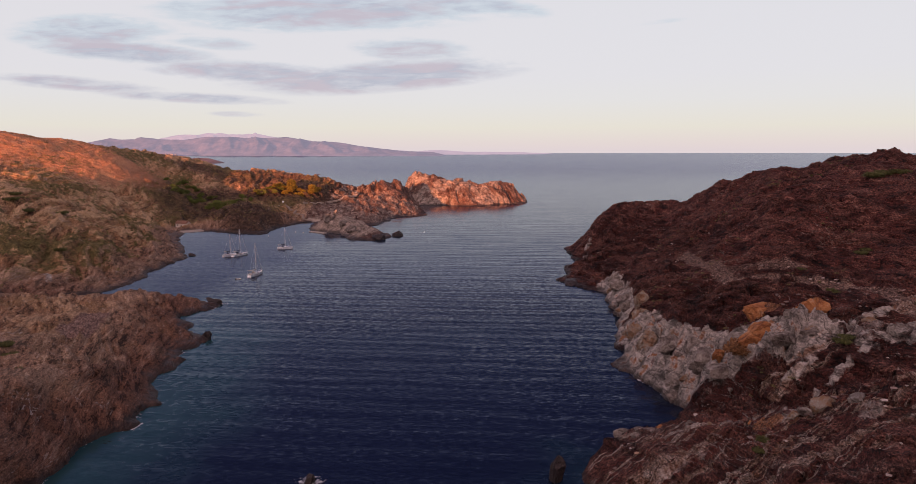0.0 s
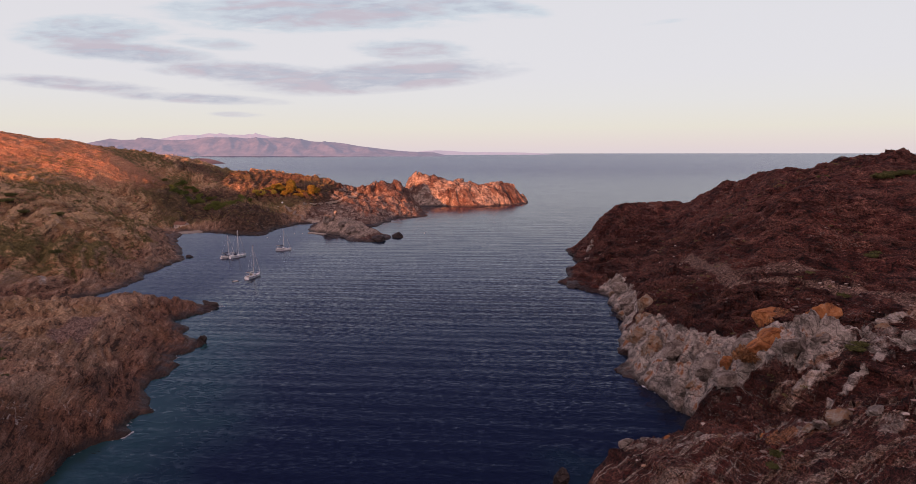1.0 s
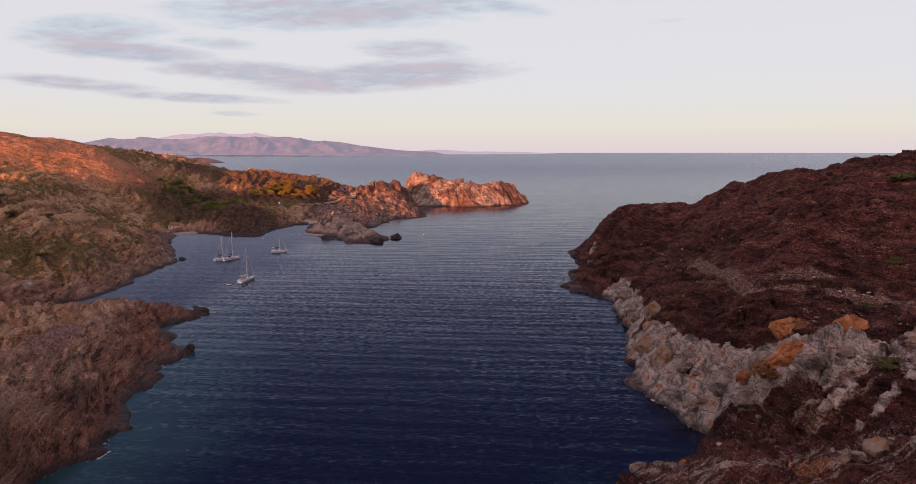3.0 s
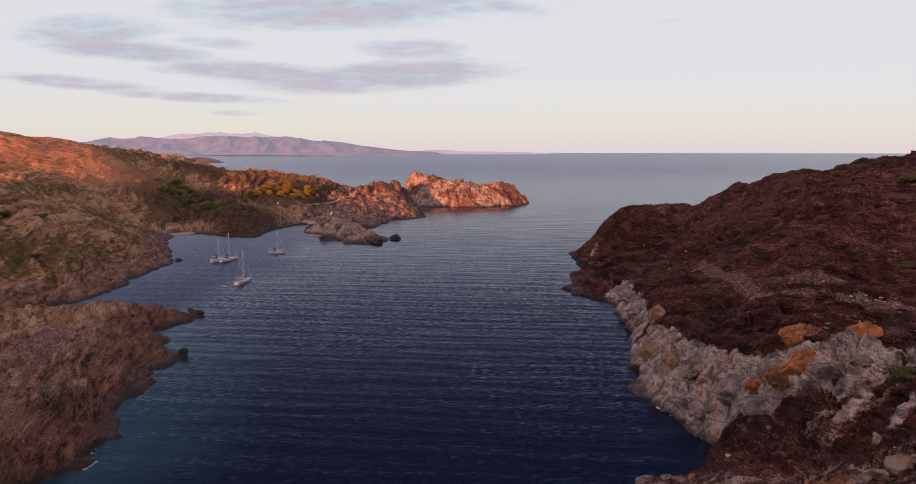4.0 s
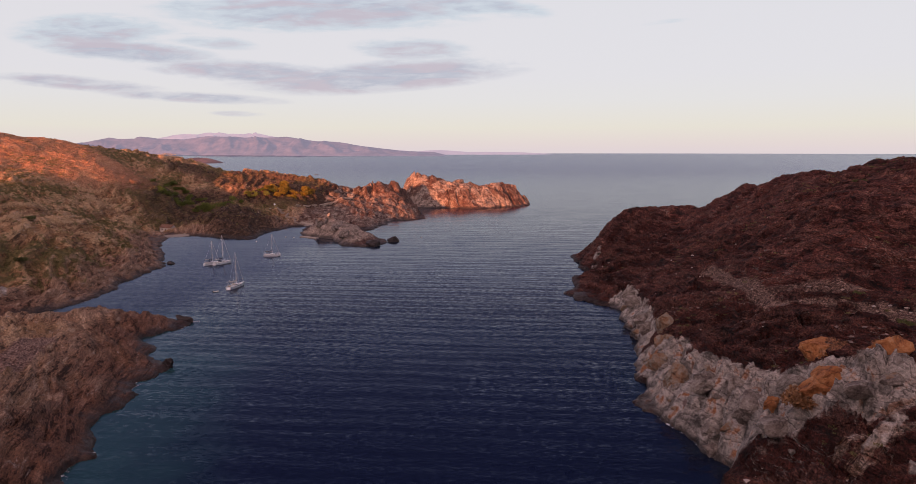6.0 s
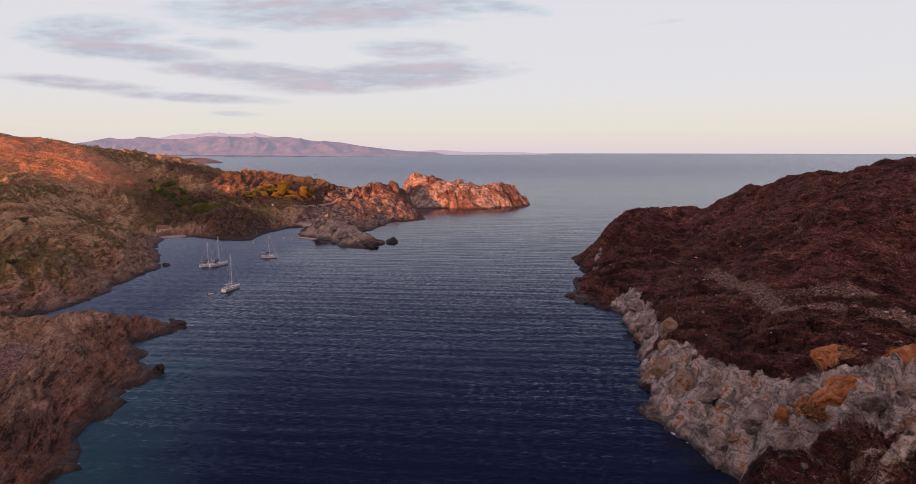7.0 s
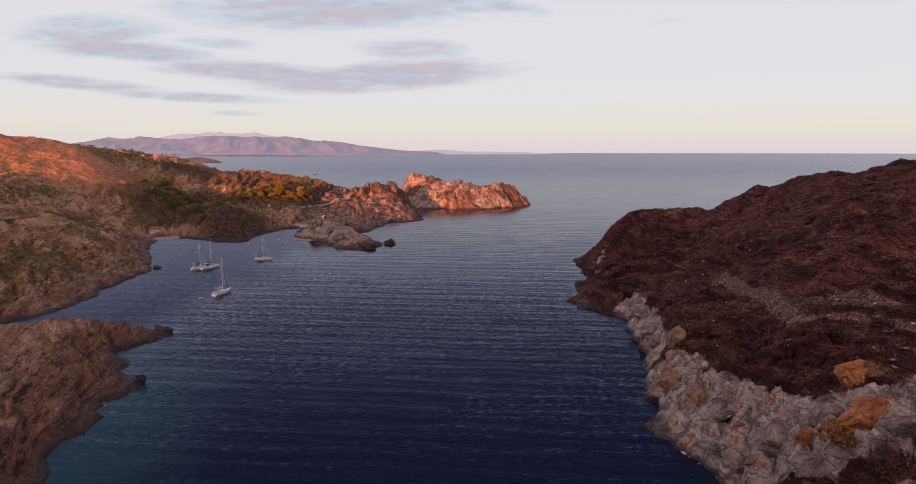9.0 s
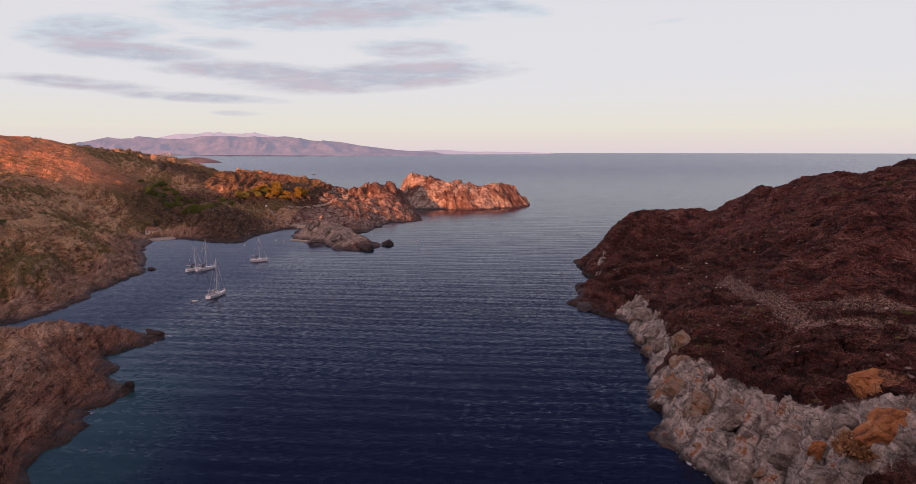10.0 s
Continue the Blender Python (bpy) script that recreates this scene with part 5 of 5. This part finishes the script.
# ---- sailing boats ----
M_GEL = plain("white_gelcoat", (0.86, 0.88, 0.92), 0.3, vary=0.1)
M_DECK = plain("cream_deck", (0.82, 0.82, 0.82), 0.6, vary=0.15)
M_DARKGLASS = plain("tinted_window", (0.02, 0.022, 0.028), 0.1)
M_ALU = plain("mast_aluminium", (0.78, 0.78, 0.79), 0.4, 0.1)
M_CANVAS = plain("blue_canvas", (0.05, 0.06, 0.10), 0.85)
M_SAIL = plain("furled_sailcloth", (0.66, 0.64, 0.60), 0.8)
M_TEAK = plain("teak", (0.22, 0.13, 0.07), 0.7)
M_RUBBER = plain("dark_rubber", (0.03, 0.03, 0.03), 0.7)
M_STRIPE = plain("navy_stripe", (0.02, 0.03, 0.08), 0.4)


def sailboat(x, y, heading, length, canvas, label):
    """A moored cruising sloop, bow along its own x axis."""
    ob = root("sailboat", Matrix.Translation((x, y, 0)) @ Matrix.Rotation(math.atan2(heading[1], heading[0]), 4, "Z"), label, "sailboat", "moored boats")
    L, B = length, length * 0.31
    rings, deck = [], []
    for k in range(15):
        s = k / 14
        px = (s - 0.48) * L
        half = B / 2 * max(0.02, math.sin(math.pi * min(1, 0.28 + 0.72 * s) ** 1.15) ** 0.75) if s > 0.35 else B / 2 * (0.80 + 0.2 * s / 0.35)
        half = max(half, 0.04)
        sheer = 1.0 + 0.35 * s ** 2
        draft = -0.45 * math.sin(math.pi * min(1, s + 0.12)) - 0.05
        rake = 0.05 * L * s ** 6
        rings.append([(px + rake, half, sheer), (px + rake * 0.6, half * 0.97, sheer * 0.45), (px, half * 0.8, 0.0), (px - rake, half * 0.3, draft),
                      (px - rake, -half * 0.3, draft), (px, -half * 0.8, 0.0), (px + rake * 0.6, -half * 0.97, sheer * 0.45), (px + rake, -half, sheer)])
        deck.append([(px + rake, half * 0.96, sheer + 0.02), (px + rake, 0, sheer + 0.06), (px + rake, -half * 0.96, sheer + 0.02)])
    bm = bmesh.new()
    loft(bm, rings, closed=False, caps=False)
    bm.faces.new([bm.verts[i] for i in range(8)] if bm.verts.ensure_lookup_table() is None else [])
    hull = part("hull", bm, M_GEL, ob, smooth_faces=True)
    bm = bmesh.new()
    for side in (0, 7):
        loft(bm, [[Vector(r[side]) + Vector((0, 0.015 if side == 0 else -0.015, -0.10)), Vector(r[side]) + Vector((0, 0.015 if side == 0 else -0.015, -0.20))] for r in rings], closed=False, caps=False)
    part("stripe", bm, M_STRIPE, hull, "navy stripe")
    bm = bmesh.new()
    loft(bm, deck, closed=False, caps=False)
    part("deck", bm, M_DECK, ob)
    bm = bmesh.new()
    roof = []
    for s, wd, hh in ((-0.10, 0.30, 0.42), (0.0, 0.31, 0.46), (0.12, 0.27, 0.40), (0.22, 0.19, 0.26), (0.28, 0.12, 0.06)):
        roof.append([(s * L, wd * B, 1.05), (s * L, wd * B * 0.85, 1.1 + hh), (s * L, 0, 1.16 + hh), (s * L, -wd * B * 0.85, 1.1 + hh), (s * L, -wd * B, 1.05)])
    loft(bm, roof, closed=True)
    cabin = part("cabin", bm, M_GEL, ob)
    for sgn in (1, -1):
        bm = bmesh.new()
        box(bm, 0.03 * L, sgn * 0.295 * B, 1.30, 0.20 * L, 0.04, 0.16, turn=-sgn * 0.08)
        part("window", bm, M_DARKGLASS, cabin, "dark tinted window")
    bm = bmesh.new()
    box(bm, 0.17 * L, 0, 1.50, 0.5, 0.5, 0.06, 0.02)
    part("hatch", bm, M_DARKGLASS, cabin)
    bm = bmesh.new()
    box(bm, -0.27 * L, 0, 1.06, 0.28 * L, 0.42 * B, 0.10)
    cockpit = part("cockpit", bm, M_TEAK, ob, "brown teak cockpit floor")
    for sgn in (1, -1):
        bm = bmesh.new()
        box(bm, -0.27 * L, sgn * 0.27 * B, 1.20, 0.30 * L, 0.12 * B, 0.34, 0.05)
        part("bench", bm, M_DECK, cockpit)
    bm = bmesh.new()
    rod(bm, (-0.36 * L, 0, 1.1), (-0.36 * L, 0, 1.9), 0.06)
    bmesh.ops.create_cone(bm, segments=20, radius1=0.5, radius2=0.5, depth=0.05, cap_ends=False, matrix=Matrix.Translation((-0.365 * L, 0, 1.9)) @ Matrix.Rotation(1.57, 4, "Y"))
    part("wheel", bm, M_ALU, cockpit)
    top, foot = 1.45 * L, (0.06 * L, 0, 1.5)
    bm = bmesh.new()
    rod(bm, (foot[0], 0, 1.2), (foot[0], 0, top), 0.16, 0.11, 10)
    mast = part("mast", bm, M_ALU, ob, "tall bare aluminium mast")
    for hh in (0.42, 0.70):
        for sgn in (1, -1):
            bm = bmesh.new()
            rod(bm, (foot[0], 0, hh * top), (foot[0] - 0.15, sgn * 1.1 * (1.25 - hh), hh * top + 0.1), 0.045, 0.03, 6)
            part("spreader", bm, M_ALU, mast)
    bm = bmesh.new()
    rod(bm, (foot[0], 0, 2.5), (-0.34 * L, 0, 2.6), 0.09, 0.08)
    boom = part("boom", bm, M_ALU, ob)
    bm = bmesh.new()
    loft(bm, [[(px, 0.19 * wd * math.cos(a), 2.78 + 0.25 * wd * math.sin(a)) for a in (0, 0.9, 1.8, 2.7, 3.6, 4.5, 5.4)] for px, wd in ((foot[0] - 0.2, 1.3), (-0.05 * L, 1.15), (-0.2 * L, 0.9), (-0.33 * L, 0.5))])
    part("sail_cover", bm, canvas, boom, "furled mainsail under a cover")
    bow = (0.50 * L + 0.05 * L - 0.35, 0, 1.35)
    bm = bmesh.new()
    rod(bm, bow, (foot[0], 0, top * 0.985), 0.075, 0.05, 6)
    part("forestay", bm, M_SAIL, ob, "furled headsail on the forestay")
    for name, a, b in (("backstay", (-0.47 * L, 0, 1.1), (foot[0], 0, top)), ("shroud", (foot[0] - 0.2, 0.46 * B, 1.1), (foot[0], 0, top * 0.97)), ("shroud", (foot[0] - 0.2, -0.46 * B, 1.1), (foot[0], 0, top * 0.97))):
        bm = bmesh.new()
        rod(bm, a, b, 0.018, sides=5)
        part(name, bm, M_ALU, ob)
    bm = bmesh.new()
    loft(bm, [[(px, hb * math.cos(a), 1.35 + hh * math.sin(a)) for a in (0, 0.5, 1.05, 1.57, 2.1, 2.64, 3.1416)] for px, hb, hh in ((-0.15 * L, 0.30 * B, 1.0), (-0.10 * L, 0.31 * B, 0.85), (-0.05 * L, 0.28 * B, 0.3))])
    part("sprayhood", bm, canvas, ob, "canvas sprayhood")
    bm = bmesh.new()
    loft(bm, [[(px, yy * 0.34 * B, 3.0 - 0.12 * yy * yy + dz) for yy in (-1, -0.5, 0, 0.5, 1)] for px, dz in ((-0.43 * L, -0.06), (-0.35 * L, 0), (-0.26 * L, -0.02), (-0.20 * L, -0.1))], closed=False, caps=False)
    bmesh.ops.solidify(bm, geom=bm.faces[:], thickness=0.04)
    part("bimini", bm, M_SAIL, ob, "pale cockpit sunshade")
    bm = bmesh.new()
    for sgn in (1, -1):
        pts = [(bow[0] - 0.1, 0.05 * sgn, 2.0), (0.38 * L, sgn * 0.22 * B, 1.95), (0.1 * L, sgn * 0.46 * B, 1.75), (-0.2 * L, sgn * 0.46 * B, 1.7), (-0.46 * L, sgn * 0.38 * B, 1.7)]
        for a, b in zip(pts, pts[1:]):
            rod(bm, a, b, 0.02, sides=5)
        for p in pts:
            rod(bm, p, (p[0], p[1], 1.05), 0.02, sides=5)
    part("guard_rail", bm, M_ALU, ob)
    return ob


sailboat(-101.9, 275.5, (0.26, 0.966), 10.0, M_SAIL, "white sailing yacht with a pale sunshade, moored")
sailboat(-112.8, 352.0, (0.97, 0.24), 8.3, M_CANVAS, "white sailing yacht with dark canvas, moored alone")
sailboat(-129.6, 328.4, (0.50, 0.87), 9.9, M_CANVAS, "white sailing yacht moored beside a smaller one")
sailboat(-134.0, 326.4, (0.60, 0.80), 8.2, M_CANVAS, "small white sailing yacht rafted beside a larger one")


def dinghy():
    ob = root("dinghy", Matrix.Translation((-106.3, 266.6, 0)) @ Matrix.Rotation(0.5, 4, "Z") @ Matrix.Scale(0.8, 4), "small grey inflatable dinghy floating behind a yacht", "dinghy", "moored boats")
    path = [(-1.4, 0.62), (-0.5, 0.66), (0.5, 0.6), (1.1, 0.38), (1.4, 0.0), (1.1, -0.38), (0.5, -0.6), (-0.5, -0.66), (-1.4, -0.62)]
    bm = bmesh.new()
    for a, b in zip(path, path[1:]):
        rod(bm, (*a, 0.25), (*b, 0.25), 0.22, sides=10)
    part("tube", bm, M_SAIL, ob, smooth_faces=True)
    bm = bmesh.new()
    box(bm, -0.1, 0, 0.14, 2.3, 1.0, 0.06)
    part("floor_board", bm, M_DECK, ob)
    bm = bmesh.new()
    box(bm, -1.4, 0, 0.30, 0.06, 1.0, 0.42)
    part("transom", bm, M_RUBBER, ob)
    bm = bmesh.new()
    box(bm, -1.6, 0, 0.62, 0.32, 0.26, 0.36, 0.05)
    rod(bm, (-1.62, 0, 0.5), (-1.62, 0, -0.3), 0.06)
    part("outboard_motor", bm, M_RUBBER, ob)


dinghy()

M_BUOY = plain("buoy_plastic", (0.7, 0.66, 0.62), 0.5)
for bx, by in ((-40.1, 428), (-128.4, 426), (-122.3, 423.2), (-118, 430), (-140, 405)):
    ob = root("mooring_buoy", Matrix.Translation((bx, by, 0)), "small pale mooring buoy on the water", "buoy", "mooring buoys")
    bm = bmesh.new()
    bmesh.ops.create_uvsphere(bm, u_segments=14, v_segments=9, radius=0.38, matrix=Matrix.Translation((0, 0, 0.12)))
    part("float", bm, M_BUOY, ob, smooth_faces=True)
    bm = bmesh.new()
    rod(bm, (0, 0, 0.45), (0, 0, 0.65), 0.05, 0.03)
    part("ring", bm, M_ALU, ob)


# ---- the hut on the beach ----
M_ROOF = plain("terracotta_tile", (0.30, 0.16, 0.115), 0.85, vary=0.4, scale=1.2, bump=0.05)
M_LIME = plain("limewashed_wall", (0.66, 0.58, 0.52), 0.9, vary=0.25, scale=0.7, bump=0.03)
M_WOOD = plain("weathered_wood", (0.16, 0.10, 0.06), 0.8)


def hut():
    gz = 1.7
    ob = root("beach_hut", Matrix.Translation((-214.5, 442.5, gz)) @ Matrix.Rotation(radians(-16), 4, "Z") @ Matrix.Scale(0.88, 4), "small limewashed hut with a terracotta tiled roof by the beach", "house")
    bm = bmesh.new()
    loft(bm, [[(px, -2.6, -1.2), (px, 2.6, -1.2), (px, 2.6, 2.9), (px, 0, 4.75), (px, -2.6, 2.9)] for px in (-5.4, 5.4)])
    wall = part("wall", bm, M_LIME, ob)
    for sgn in (1, -1):
        bm = bmesh.new()
        loft(bm, [[(px, sgn * 3.0, 2.68), (px, sgn * -0.02, 4.80), (px, sgn * -0.02, 4.98), (px, sgn * 3.0, 2.86)] for px in (-5.7, 5.7)])
        slope = part("roof", bm, M_ROOF, ob, "faded terracotta roof")
        for k in range(23):
            bm = bmesh.new()
            px = -5.5 + 0.5 * k
            rod(bm, (px, sgn * 3.02, 2.88), (px, 0, 5.0), 0.11, sides=6)
            part("tile_row", bm, M_ROOF, slope)
    for px, kind in ((-3.2, "window"), (0.2, "door"), (3.4, "window")):
        bm = bmesh.new()
        if kind == "door":
            box(bm, px, -2.62, 0.95, 1.0, 0.10, 2.0)
            part("door", bm, M_WOOD, ob, "brown plank door")
        else:
            box(bm, px, -2.62, 1.5, 0.9, 0.08, 0.9)
            win = part("window", bm, M_DARKGLASS, ob)
            bm = bmesh.new()
            box(bm, px, -2.66, 1.0, 1.1, 0.16, 0.08)
            part("sill", bm, M_LIME, win)
    bm = bmesh.new()
    box(bm, 5.42, 0, 1.4, 0.08, 0.9, 1.9)
    part("door", bm, M_WOOD, ob, "brown plank door")


hut()


# ---- path, steps and landing place ----
M_PATH = plain("pale_gravel", (0.40, 0.33, 0.27), 0.95, vary=0.3, scale=0.6, bump=0.04)
M_STONEWALL = plain("dry_stone", (0.32, 0.25, 0.20), 0.95, vary=0.5, scale=0.8, bump=0.12)
M_CONCRETE = plain("weathered_concrete", (0.42, 0.37, 0.33), 0.9, vary=0.3, scale=0.4, bump=0.02)


def ribbon(name, line, width, lift, mat, label, category):
    pts = densify(line, 1.5)
    left, right = [], []
    for i, p in enumerate(pts):
        a, b = pts[max(0, i - 1)], pts[min(len(pts) - 1, i + 1)]
        t = Vector((b[0] - a[0], b[1] - a[1])).normalized()
        nx, ny = -t.y * width / 2, t.x * width / 2
        z = max(ground_at(p[0] + nx, p[1] + ny), ground_at(p[0] - nx, p[1] - ny), ground_at(*p[:2])) + lift
        left.append([p[0] + nx, p[1] + ny, z])
        right.append([p[0] - nx, p[1] - ny, z])
    zs = np.convolve(np.pad([q[2] for q in left], 3, mode="edge"), np.ones(7) / 7, mode="valid")
    bm = bmesh.new()
    loft(bm, [[(l[0], l[1], z), (r[0], r[1], z), (r[0], r[1], z - 1.6), (l[0], l[1], z - 1.6)] for l, r, z in zip(left, right, zs)])
    me = bpy.data.meshes.new(name)
    bm.to_mesh(me)
    bm.free()
    me.materials.append(mat)
    tagged(new(name, me), label, category, kind="structure")


ribbon("path_along_neck", [(-170, 513), (-158, 520), (-140, 540), (-124, 562), (-116, 574), (-118, 586)], 2.6, 0.3, M_PATH, "pale gravel track along the neck", "path")
ribbon("path_to_landing", [(-163, 513), (-156, 505), (-150, 502), (-150, 496), (-143, 496), (-141, 489), (-134, 489)], 1.8, 0.3, M_STONEWALL, "stone steps down to the landing", "steps")


def landing():
    bm = bmesh.new()
    box(bm, 0, 0, 0.1, 15, 2.8, 1.1, 0.12)
    ob = tagged(new("landing_slab", None), "low concrete landing slab at the water's edge", "landing")
    ob.matrix_basis = Matrix.Translation((-112.5, 424.2, 0)) @ Matrix.Rotation(radians(-32), 4, "Z")
    part("slab", bm, M_CONCRETE, ob)
    bm = bmesh.new()
    box(bm, 6.0, 0.9, 0.8, 2.4, 0.8, 0.3, 0.05)
    part("step", bm, M_CONCRETE, ob)
    post = root("marker_post", Matrix.Translation((-165.2, 516.5, ground_at(-165.2, 516.5))), "white round marker post beside the track", "marker")
    bm = bmesh.new()
    rod(bm, (0, 0, -0.3), (0, 0, 1.2), 0.3, 0.25)
    part("post", bm, M_STONEWALL, post)
    bm = bmesh.new()
    bmesh.ops.create_uvsphere(bm, u_segments=14, v_segments=8, radius=0.75, matrix=Matrix.Translation((0, 0, 1.7)))
    part("cap", bm, M_GEL, post, "white cap")


landing()
